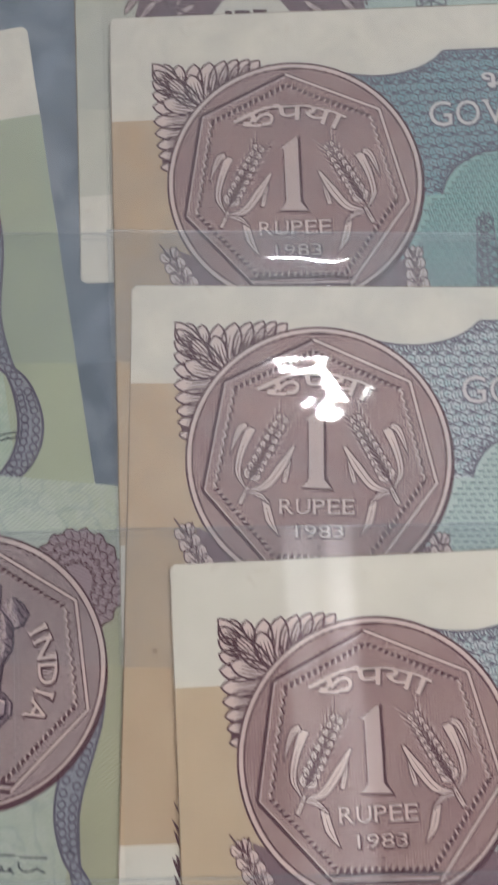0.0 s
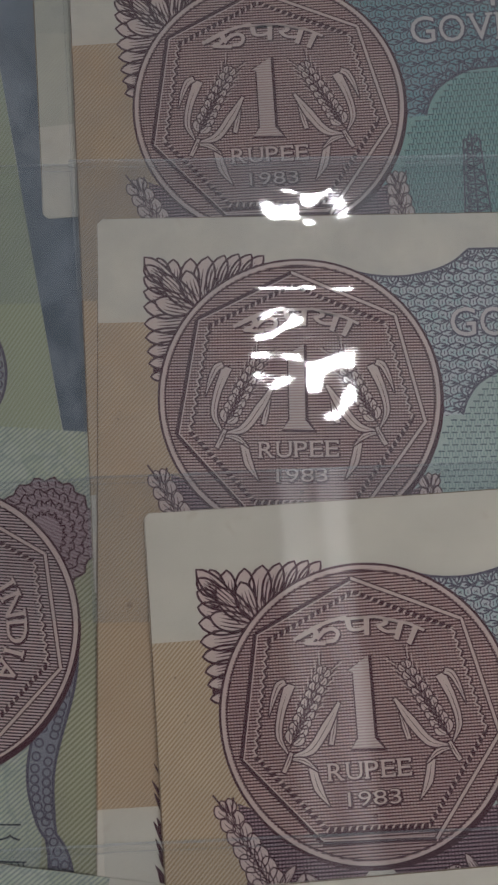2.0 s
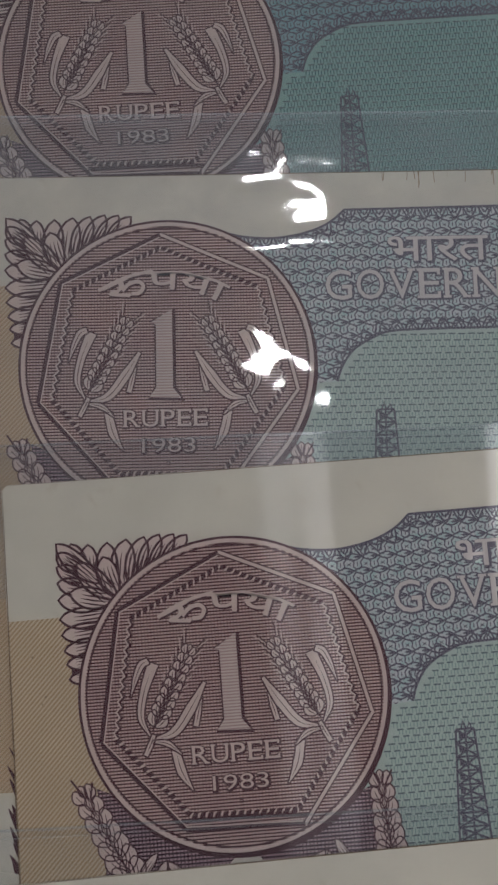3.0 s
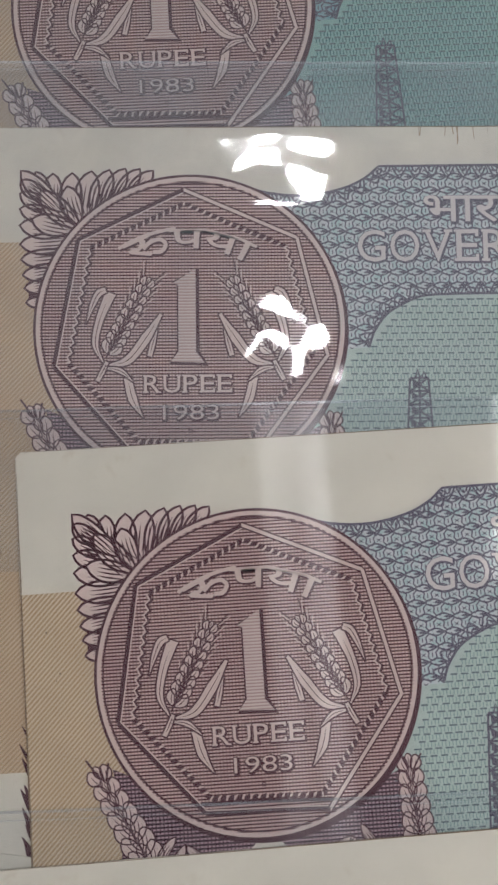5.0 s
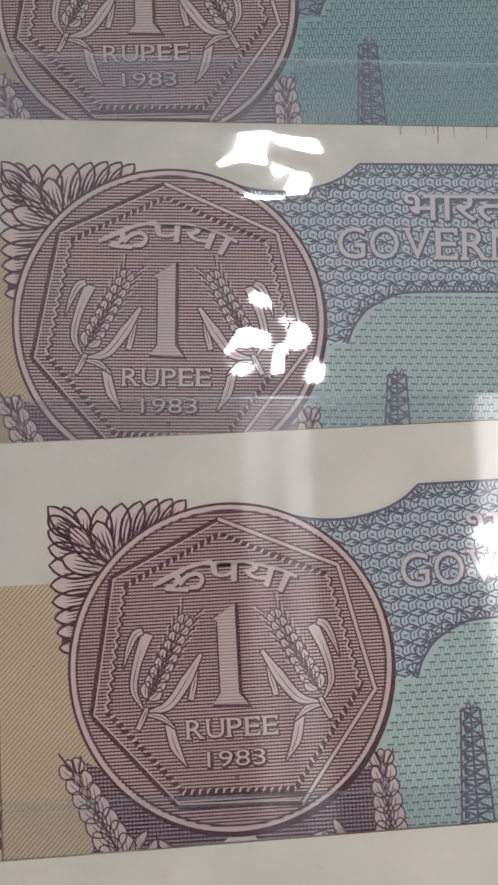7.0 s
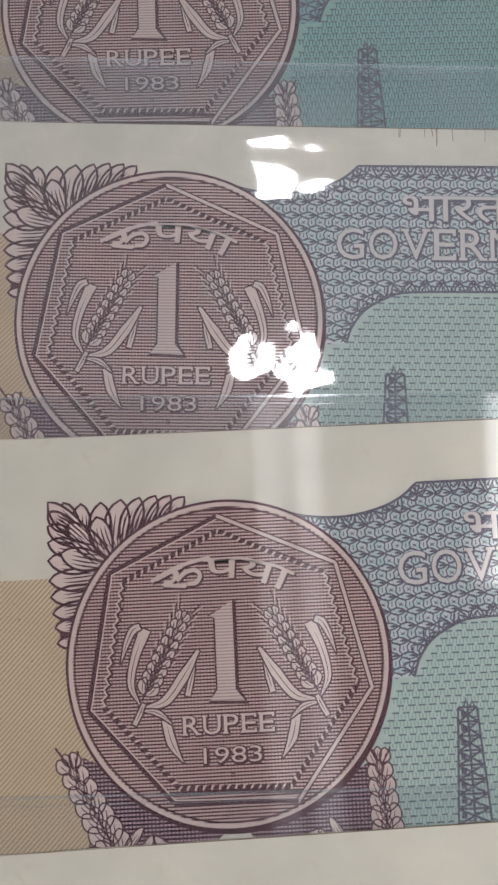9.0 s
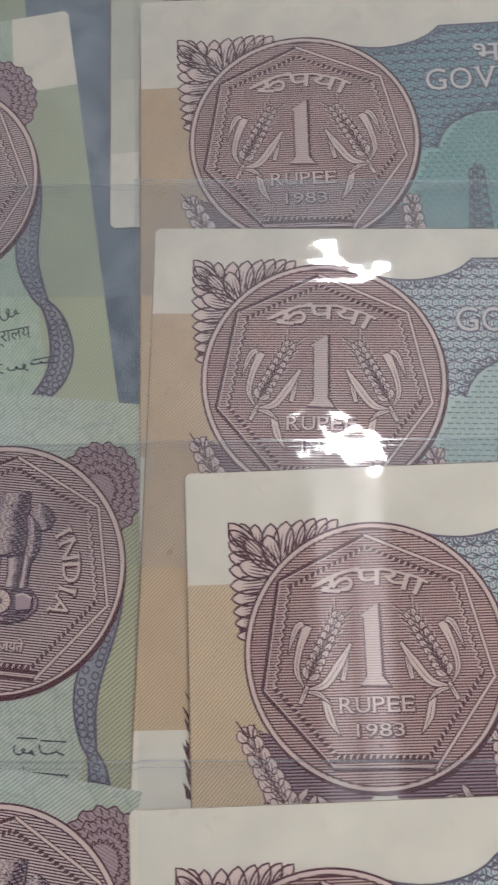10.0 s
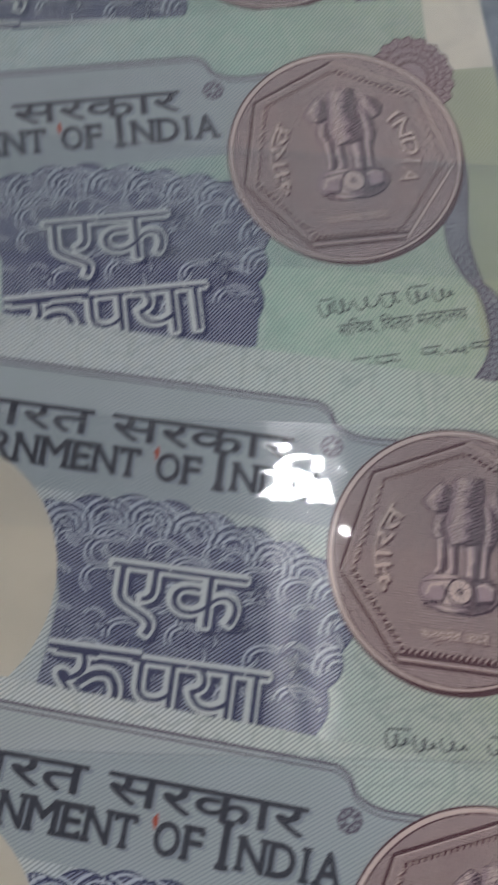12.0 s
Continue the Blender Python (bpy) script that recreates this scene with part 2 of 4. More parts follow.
# ---- building helpers ----
# capitals: how wide each stands, and where its stems carry feet (share of the width, 0 foot and 1 head)
CAP_WIDTH = {"G": 0.92, "O": 0.96, "V": 0.9, "E": 0.76, "R": 0.86, "N": 0.94, "M": 1.12, "T": 0.82, "F": 0.72, "I": 0.5, "D": 0.92, "A": 0.92, "U": 0.88, "P": 0.76, " ": 0.5}
CAP_FEET = {"G": [(0.86, 0.42)], "O": [], "V": [(0.1, 1), (0.9, 1)], "E": [(0.1, 0), (0.1, 1)], "R": [(0.1, 0), (0.1, 1), (0.9, 0)], "N": [(0.08, 0), (0.08, 1), (0.92, 1)], "M": [(0.08, 0), (0.92, 0), (0.08, 1), (0.92, 1)], "T": [(0.5, 0)], "F": [(0.1, 0), (0.1, 1)], "I": [(0.5, 0), (0.5, 1)], "D": [(0.1, 0), (0.1, 1)], "A": [(0.08, 0), (0.92, 0)], "U": [(0.1, 1), (0.9, 1)], "P": [(0.1, 0), (0.1, 1)]}


class Sheet:
    """Gathers flat shapes, in millimetres, for one mesh."""

    def __init__(self):
        self.v, self.f = [], []

    def poly(self, pts, z=0.0):
        n = len(self.v)
        self.v += [(x * MM, y * MM, z * MM) for x, y in pts]
        self.f.append(list(range(n, n + len(pts))))

    def stroke(self, pts, width, z=0.0, closed=False, taper=False, keep=None):
        """A ribbon along a line of points; keep(x, y) says which of its stretches are drawn."""
        p = [Vector(q) for q in pts]
        m = len(p)
        rows = []
        for i in range(m):
            a, b = p[i - 1] if (i or closed) else p[i], p[(i + 1) % m] if (i < m - 1 or closed) else p[i]
            d = (b - a)
            d = d.normalized() if d.length else Vector((1, 0))
            w = width / 2 * ((1 - abs(2 * i / (m - 1) - 1) ** 2) * 0.85 + 0.15 if taper else 1)
            s = Vector((-d.y, d.x)) * w
            rows.append((p[i] + s, p[i] - s))
        n = len(self.v)
        for a, b in rows:
            self.v += [(a.x * MM, a.y * MM, z * MM), (b.x * MM, b.y * MM, z * MM)]
        for i in range(m if closed else m - 1):
            j = (i + 1) % m
            mid = (p[i] + p[j]) / 2
            if keep is None or keep(mid.x, mid.y):
                self.f.append([n + 2 * i, n + 2 * i + 1, n + 2 * j + 1, n + 2 * j])

    def disc(self, c, r, z=0.0, n=72, ry=None):
        self.poly([(c[0] + r * math.cos(math.tau * i / n), c[1] + (ry or r) * math.sin(math.tau * i / n)) for i in range(n)], z)

    def ring(self, c, r, width, z=0.0, n=96, keep=None):
        self.stroke([(c[0] + r * math.cos(math.tau * i / n), c[1] + r * math.sin(math.tau * i / n)) for i in range(n)], width, z, True, keep=keep)

    def text(self, body, x, y, size, z=0.0, width=None, turn=0.0, fat=0.0, arc=None):
        """Lettering with its baseline's start at x, y, or bent round an arc (cx, cy, radius, start degrees)."""
        c = bpy.data.curves.new("lettering", "FONT")
        c.body, c.size, c.offset, c.resolution_u = body, 1.0, min(fat, 0.0) / size, 3
        ob = bpy.data.objects.new("lettering", c)
        scene.collection.objects.link(ob)
        me = bpy.data.meshes.new_from_object(ob.evaluated_get(bpy.context.evaluated_depsgraph_get()))
        pts = [(q.co.x, q.co.y) for q in me.vertices]
        top = max(q[0] for q in pts)
        sx = (width / top) if width else size
        cs, sn = math.cos(radians(turn)), math.sin(radians(turn))
        rim = [(0.0, 0.0)] + ([(fat * math.cos(math.tau * k / 8), fat * math.sin(math.tau * k / 8)) for k in range(8)] if fat > 0 else [])
        for k, (ex, ey) in enumerate(rim):
            n = len(self.v)
            for px, py in pts:
                px, py = px * sx + ex, py * size + ey
                if arc:
                    cx, cy, r, a0 = arc
                    a = radians(a0) - px / r
                    q = (cx + (r + py) * math.cos(a), cy + (r + py) * math.sin(a))
                else:
                    q = (x + cs * px - sn * py, y + sn * px + cs * py)
                self.v.append((q[0] * MM, q[1] * MM, (z - 0.0003 * k) * MM))
            self.f += [[n + i for i in f.vertices] for f in me.polygons]
        bpy.data.objects.remove(ob)
        bpy.data.curves.remove(c)
        bpy.data.meshes.remove(me)

    def glyph(self, ch, x0, x1, y0, y1, z, spot, fat=0.0):
        """One letter fitted into a box, each corner set by spot(x, y)."""
        c = bpy.data.curves.new("lettering", "FONT")
        c.body, c.resolution_u = ch, 3
        ob = bpy.data.objects.new("lettering", c)
        scene.collection.objects.link(ob)
        me = bpy.data.meshes.new_from_object(ob.evaluated_get(bpy.context.evaluated_depsgraph_get()))
        pts = [(q.co.x, q.co.y) for q in me.vertices]
        ax, bx = min(q[0] for q in pts), max(q[0] for q in pts)
        ay, by = min(q[1] for q in pts), max(q[1] for q in pts)
        rim = [(0.0, 0.0)] + ([(fat * math.cos(math.tau * k / 8), fat * math.sin(math.tau * k / 8)) for k in range(8)] if fat > 0 else [])
        for k, (ex, ey) in enumerate(rim):
            n = len(self.v)
            for px, py in pts:
                q = spot(x0 + (px - ax) / (bx - ax) * (x1 - x0) + ex, y0 + (py - ay) / (by - ay) * (y1 - y0) + ey)
                self.v.append((q[0] * MM, q[1] * MM, (z - 0.0003 * k) * MM))
            self.f += [[n + i for i in f.vertices] for f in me.polygons]
        bpy.data.objects.remove(ob)
        bpy.data.curves.remove(c)
        bpy.data.meshes.remove(me)

    def roman(self, body, x, y, cap, width, z, fat=0.0, arc=None):
        """Capitals with slab feet on their stems, on a line or bent round an arc."""
        spot = lambda px, py: (x + px, y + py)
        if arc:
            cx, cy, r, a0 = arc
            spot = lambda px, py: (cx + (r + py) * math.cos(radians(a0) - px / r), cy + (r + py) * math.sin(radians(a0) - px / r))
        k = width / sum(CAP_WIDTH[ch] for ch in body)
        at = 0.0
        for ch in body:
            w = CAP_WIDTH[ch] * k
            if ch != " ":
                gap = 0.07 * k
                a, b = at + gap + (0.12 * k if ch == "I" else 0), at + w - gap - (0.12 * k if ch == "I" else 0)
                self.glyph(ch, a, b, 0, cap, z, spot, fat)
                for share, level in CAP_FEET[ch]:
                    m, h = a + share * (b - a), 0.042 * cap + fat
                    half = 0.12 * k + fat
                    yy = 0.042 * cap + level * 0.916 * cap
                    n = len(self.v)
                    self.v += [(p[0] * MM, p[1] * MM, (z + 0.0005) * MM) for p in (spot(m - half, yy - h), spot(m + half, yy - h), spot(m + half, yy + h), spot(m - half, yy + h))]
                    self.f.append([n, n + 1, n + 2, n + 3])
                if ch in "ETFL":
                    for level in ((0, 1) if ch == "E" else (1,)):
                        for share in ((1.0,) if ch in "EF" else (0.0, 1.0)):
                            m = a + share * (b - a) + (-0.03 if share else 0.03) * k
                            h0, h1 = ((0.0, 0.22) if level == 0 else (0.78, 1.0))
                            n = len(self.v)
                            self.v += [(p[0] * MM, p[1] * MM, (z + 0.0006) * MM) for p in (spot(m - 0.045 * k - fat, h0 * cap - fat), spot(m + 0.045 * k + fat, h0 * cap - fat), spot(m + 0.045 * k + fat, h1 * cap + fat), spot(m - 0.045 * k - fat, h1 * cap + fat))]
                            self.f.append([n, n + 1, n + 2, n + 3])
            at += w

    def rupaya(self, x, y, size, z, width, fat=0.0, arc=None):
        """The value's name in Devanagari, with the vowel sign curled at the first letter's side."""
        k = width / 10.0
        spot = lambda px, py: (x + px, y + py)
        if arc:
            cx, cy, r, a0 = arc
            spot = lambda px, py: (cx + (r + py) * math.cos(radians(a0) - px / r), cy + (r + py) * math.sin(radians(a0) - px / r))
        bend = (lambda off: (arc[0], arc[1], arc[2], arc[3] - math.degrees(off / arc[2]))) if arc else (lambda off: None)
        self.text("\u0930", x, y, size, z, 2.0 * k, fat=fat, arc=bend(0.0))
        self.text("\u092a\u092f\u093e", x + 3.5 * k, y, size, z, 6.5 * k, fat=fat, arc=bend(3.5 * k))
        h = size * 0.62
        self.stroke([spot(q, h) for q in np.linspace(-0.35 * k, 4.0 * k, 12)], size * 0.085 + 2 * fat, z + 0.0004)
        curl = curve([(1.25 * k, h * 0.42), (2.0 * k, h * 0.62), (2.75 * k, h * 0.60), (3.05 * k, h * 0.30), (2.6 * k, h * 0.02), (1.9 * k, h * 0.10)], 5)
        self.stroke([spot(*q) for q in curl], size * 0.10 + 2 * fat, z + 0.0008)

    def mesh(self, name, mat):
        me = bpy.data.meshes.new(name)
        me.from_pydata(self.v, [], self.f)
        me.materials.append(mat)
        me.update()
        return me


def part(name, sheet, mat, parent, label=""):
    ob = new(name, sheet.mesh(name, mat))
    ob.parent = parent
    return tagged(ob, label=label)


def inside(poly):
    """A test whether a point lies in a polygon."""
    def test(x, y):
        hit = False
        for (ax, ay), (bx, by) in zip(poly, poly[1:] + poly[:1]):
            if (ay > y) != (by > y) and x < (bx - ax) * (y - ay) / (by - ay) + ax:
                hit = not hit
        return hit
    return test


def curve(pts, n=10):
    """A smooth line through the points (Catmull-Rom)."""
    p = [Vector(pts[0]) * 2 - Vector(pts[1])] + [Vector(q) for q in pts] + [Vector(pts[-1]) * 2 - Vector(pts[-2])]
    out = []
    for i in range(1, len(p) - 2):
        for k in range(n):
            t = k / n
            a, b, c, d = p[i - 1], p[i], p[i + 1], p[i + 2]
            out.append(tuple(0.5 * (2 * b + (c - a) * t + (2 * a - 5 * b + 4 * c - d) * t * t + (3 * b - a - 3 * c + d) * t ** 3)))
    return out + [tuple(p[-2])]


def leaf_outline(base, tip, width, bend=0.0, n=11):
    """A pointed leaf from base to tip."""
    a, b = Vector(base), Vector(tip)
    d = b - a
    s = Vector((-d.y, d.x)).normalized()
    mid = lambda t: a + d * t + s * bend * math.sin(math.pi * t)
    half = lambda t: width / 2 * math.sin(math.pi * t ** 1.15) ** 0.6
    up = [mid(i / n) + s * half(i / n) for i in range(n + 1)]
    down = [mid(i / n) - s * half(i / n) for i in range(n - 1, 0, -1)]
    return [tuple(q) for q in up + down], [tuple(mid(i / 8)) for i in range(9)]


def leaf(dark, pale, base, tip, width, z, bend=0.0, line=0.22, veins=2):
    """A pale leaf with a dark outline and veins: later leaves lie over earlier ones."""
    shape, spine = leaf_outline(base, tip, width, bend)
    pale.poly(shape, z)
    dark.stroke(shape, line, z + 0.002, True)
    d = (Vector(tip) - Vector(base))
    s = Vector((-d.y, d.x)).normalized()
    for k in range(veins):
        o = s * width * (0.56 / max(veins, 4) * (2 * k - veins + 1))
        dark.stroke([(x + o.x, y + o.y) for x, y in spine[1:7]], line * 0.65, z + 0.002, taper=True)


def slab(name, x0, x1, y0, y1, z0, z1, mat, bevel=0.0):
    """A solid board with rounded edges, in metres."""
    bm = bmesh.new()
    bmesh.ops.create_cube(bm, size=1)
    for v in bm.verts:
        v.co = ((x0 + x1) / 2 + v.co.x * (x1 - x0), (y0 + y1) / 2 + v.co.y * (y1 - y0), (z0 + z1) / 2 + v.co.z * (z1 - z0))
    if bevel:
        bmesh.ops.bevel(bm, geom=bm.edges[:], offset=bevel, segments=3, affect="EDGES")
    me = bpy.data.meshes.new(name)
    bm.to_mesh(me)
    bm.free()
    me.materials.append(mat)
    return new(name, me)


def paper_sheet(name, x0, x1, y0, y1, mat, parent, seed, corner=0.5):
    """A sheet of note paper 0.1 mm thick with slightly worn corners and edges."""
    rnd = random.Random(seed)
    pts = []
    corners = [(x0, y0), (x1, y0), (x1, y1), (x0, y1)]
    for i in range(4):
        (ax, ay), (bx, by) = corners[i], corners[(i + 1) % 4]
        d = Vector((bx - ax, by - ay))
        ln = d.length
        d.normalize()
        s = Vector((-d.y, d.x))
        k = int(ln / 2.5)
        for j in range(k + 1):
            q = Vector((ax, ay)) + d * (corner + (ln - 2 * corner) * j / k) + s * rnd.uniform(0, 0.05)
            pts.append((q.x, q.y))
    n = len(pts)
    v = [(x * MM, y * MM, 0) for x, y in pts] + [(x * MM, y * MM, -0.1 * MM) for x, y in pts]
    f = [list(range(n)), list(range(2 * n - 1, n - 1, -1))] + [[i, n + i, n + (i + 1) % n, (i + 1) % n] for i in range(n)]
    me = bpy.data.meshes.new(name)
    me.from_pydata(v, [], f)
    me.materials.append(mat)
    ob = new(name, me)
    ob.parent = parent
    return ob


# ---- room, table, album page ----
tagged(slab("floor", -1.6, 1.6, -1.5, 1.9, -0.80, -0.76, WOOD), "brown wooden floor under the table", "floor", kind="structure")
tagged(slab("ceiling", -1.6, 1.6, -1.5, 1.9, CEIL, CEIL + 0.1, CEILING), "white painted ceiling", "ceiling", kind="structure")
for nm, x0, x1, y0, y1 in (("wall_north", -1.7, 1.7, 1.9, 2.0), ("wall_south", -1.7, 1.7, -1.6, -1.5), ("wall_west", -1.7, -1.6, -1.5, 1.9), ("wall_east", 1.6, 1.7, -1.5, 1.9)):
    tagged(slab(nm, x0, x1, y0, y1, -0.80, CEIL + 0.1, WALL), "plain light painted wall", "wall", kind="structure")

table = tagged(new("table"), "brown wooden table under the album", "table")
top = slab("tabletop", -0.5, 0.5, -0.35, 0.35, -0.034, -0.004, WOOD, 0.003)
top.parent = table
for x in (-0.45, 0.45):
    for y in (-0.3, 0.3):
        leg = slab("leg", x - 0.025, x + 0.025, y - 0.025, y + 0.025, -0.76, -0.034, WOOD, 0.004)
        leg.parent = table
page = slab("album_page", -0.115, 0.125, -0.11, 0.13, -0.004, -0.0012, PAGE, 0.0008)
tagged(page, "slate grey album page behind the banknotes", "album page")


def ceiling_lamp(x, y, w, h):
    lamp = tagged(new("ceiling_lamp"), "bright white ceiling lamp with a lit diffuser", "lamp", "ceiling lamps")
    lamp.location = (x, y, CEIL)
    for nm, s, z0, z1, mat in (("housing", 0.012, -0.03, 0.0, METAL), ("diffuser", 0.0, -0.04, -0.03, LAMP)):
        ob = slab(nm, -w / 2 - s, w / 2 + s, -h / 2 - s, h / 2 + s, z0, z1, mat, 0.003)
        ob.parent = lamp
    return lamp


ceiling_lamp(0.12, 0.44, 0.07, 0.05)
ceiling_lamp(0.208, 0.385, 0.068, 0.065)


def desk_lamp(head, base):
    """A small lamp on an arm, its lit face turned down to the album."""
    lamp = tagged(new("desk_lamp"), "small bright desk lamp on a white arm", "lamp")
    foot = slab("base", base[0] - 0.05, base[0] + 0.05, base[1] - 0.05, base[1] + 0.05, -0.004, 0.012, METAL, 0.004)
    foot.parent = lamp
    for nm, r, z0, z1, mat in (("shade", 0.017, 0.004, 0.03, METAL), ("diffuser", 0.0085, 0.0, 0.004, DESK_LIT)):
        bm = bmesh.new()
        bmesh.ops.create_cone(bm, cap_ends=True, segments=32, radius1=r, radius2=r * 0.8, depth=z1 - z0, matrix=pose(head[0], head[1], head[2] + (z0 + z1) / 2))
        me = bpy.data.meshes.new(nm)
        bm.to_mesh(me)
        bm.free()
        me.materials.append(mat)
        new(nm, me).parent = lamp
    cu = bpy.data.curves.new("arm", "CURVE")
    cu.dimensions, cu.bevel_depth = "3D", 0.005
    sp = cu.splines.new("POLY")
    pts = [(base[0], base[1], 0.012), (base[0], base[1], 0.30), ((base[0] + head[0]) / 2, (base[1] + head[1]) / 2, head[2] + 0.06), (head[0], head[1], head[2] + 0.03)]
    sp.points.add(len(pts) - 1)
    for q, co in zip(sp.points, pts):
        q.co = (*co, 1)
    cu.materials.append(METAL)
    new("arm", cu).parent = lamp
    return lamp


desk_lamp((0.121, -0.017, 0.25), (0.33, 0.10))


# ---- banknote, coin side with the numeral ----
RC, RR = (18.35, -18.5), 12.75
HEPT = [(17.81, -6.93), (27.18, -11.08), (29.55, -20.96), (23.32, -29.29), (13.62, -29.02), (7.18, -21.73), (9.11, -11.13)]


def scaled(pts, c, k):
    return [(c[0] + (x - c[0]) * k, c[1] + (y - c[1]) * k) for x, y in pts]


def seven_sided(dark, pale, pts, c):
    """A coin's seven-sided border: a lit or shaded outer line, an inner toothed line with dark beads."""
    m = len(pts)
    for i in range(m):
        a, b = pts[i], pts[(i + 1) % m]
        out = Vector(((a[0] + b[0]) / 2 - c[0], (a[1] + b[1]) / 2 - c[1])).normalized()
        if out.x > 0.1 and out.y > -0.95:
            pale.stroke([a, b], 0.26, 0.041)
            for k in (-0.19, 0.19):
                dark.stroke([(a[0] + out.x * k, a[1] + out.y * k), (b[0] + out.x * k, b[1] + out.y * k)], 0.11, 0.042)
        else:
            dark.stroke([a, b], 0.34, 0.041)
            pale.stroke([(a[0] - out.x * 0.24, a[1] - out.y * 0.24), (b[0] - out.x * 0.24, b[1] - out.y * 0.24)], 0.10, 0.0405)
            if out.y < -0.9:
                dark.stroke([(a[0] - out.x * 0.75 + 0.3, a[1] - out.y * 0.75), (b[0] - out.x * 0.75 - 0.3, b[1] - out.y * 0.75)], 0.3, 0.042)
    inner = scaled(pts, c, 0.895)
    for i in range(m):
        a, b = Vector(inner[i]), Vector(inner[(i + 1) % m])
        d = b - a
        u = d.normalized()
        s = Vector((-u.y, u.x))
        out = ((a + b) / 2 - Vector(c)).normalized()
        n = max(2, round(d.length / 0.42))
        if abs(out.y) > 0.35:
            # beads: dark commas between pale ones
            n = max(2, round(d.length / 0.62))
            for k in range(n):
                q = a + d * ((k + 0.5) / n)
                dark.stroke([tuple(q - u * 0.24 - s * 0.22), tuple(q - u * 0.05 + s * 0.02), tuple(q + u * 0.24 + s * 0.24)], 0.46, 0.043, taper=True)
                pale.stroke([tuple(q + u * 0.12 - s * 0.26), tuple(q + u * 0.28 - s * 0.02), tuple(q + u * 0.44 + s * 0.16)], 0.16, 0.0425, taper=True)
        else:
            zig = [tuple(a + d * (k / n) + s * (0.16 if k % 2 else -0.16)) for k in range(n + 1)]
            dark.stroke([(x + 0.17, y - 0.05) for x, y in zig], 0.24, 0.042)
            pale.stroke(zig, 0.15, 0.043)
            for k in range(0, n, 2):
                q = a + d * ((k + 0.5) / n) - out * 0.38
                dark.stroke([tuple(q - u * 0.2), tuple(q + u * 0.2)], 0.32, 0.0415, taper=True)


def wheat_ear(dark, pale, base, tip, z, n=7, size=1.0, awns=True):
    """An ear of wheat: pairs of grains along a stem, bristles at the tip."""
    a, b = Vector(base), Vector(tip)
    d = (b - a)
    u = d.normalized()
    s = Vector((-u.y, u.x))
    step = d.length / n
    if awns:
        for i in range(2, n + 1):
            q = a + u * step * i
            for k in (-1, 1):
                dark.stroke([tuple(q + s * k * 0.25 * size), tuple(q + u * 2.1 * size + s * k * 0.95 * size)], 0.1, z)
                pale.stroke([tuple(q + u * 0.2 + s * k * 0.25 * size), tuple(q + u * 1.9 * size + s * k * 1.15 * size)], 0.07, z)
    dark.stroke([tuple(a - u * 0.4 * size), tuple(b + u * 0.6 * size)], 0.9 * size, z, taper=True)
    for i in range(n, -1, -1):
        q = a + u * step * i
        taper = 1.0 - 0.35 * i / n
        zz = z + 0.003 + 0.001 * (n - i)
        for k in (-1, 1):
            leaf(dark, pale, tuple(q + s * k * 0.12 * size), tuple(q + u * 1.35 * size * taper + s * k * 0.62 * size * taper), 0.86 * size * taper, zz, k * 0.14, 0.12, 1)
        leaf(dark, pale, tuple(q + u * 0.3 * size), tuple(q + u * 1.5 * size * taper), 0.6 * size * taper, zz + 0.0005, 0.0, 0.11, 1)


def ribbon_leaf(dark, pale, pts, widths, z):
    """A long curling leaf through the points, with a width at each."""
    c = curve(pts, 8)
    w = np.interp(np.linspace(0, 1, len(c)), np.linspace(0, 1, len(widths)), widths)
    left, right = [], []
    for i, p in enumerate(c):
        a, b = Vector(c[max(i - 1, 0)]), Vector(c[min(i + 1, len(c) - 1)])
        d = (b - a).normalized()
        s = Vector((-d.y, d.x)) * (w[i] / 2)
        left.append(tuple(Vector(p) + s))
        right.append(tuple(Vector(p) - s))
    for i in range(len(c) - 1):
        pale.poly([left[i], left[i + 1], right[i + 1], right[i]], z)
    dark.stroke(left + right[::-1], 0.13, z + 0.002, True)
    dark.stroke(c[2:-3], 0.07, z + 0.002, taper=True)


def mirrored(pts, x=18.35):
    return [(2 * x - a, b) for a, b in pts]


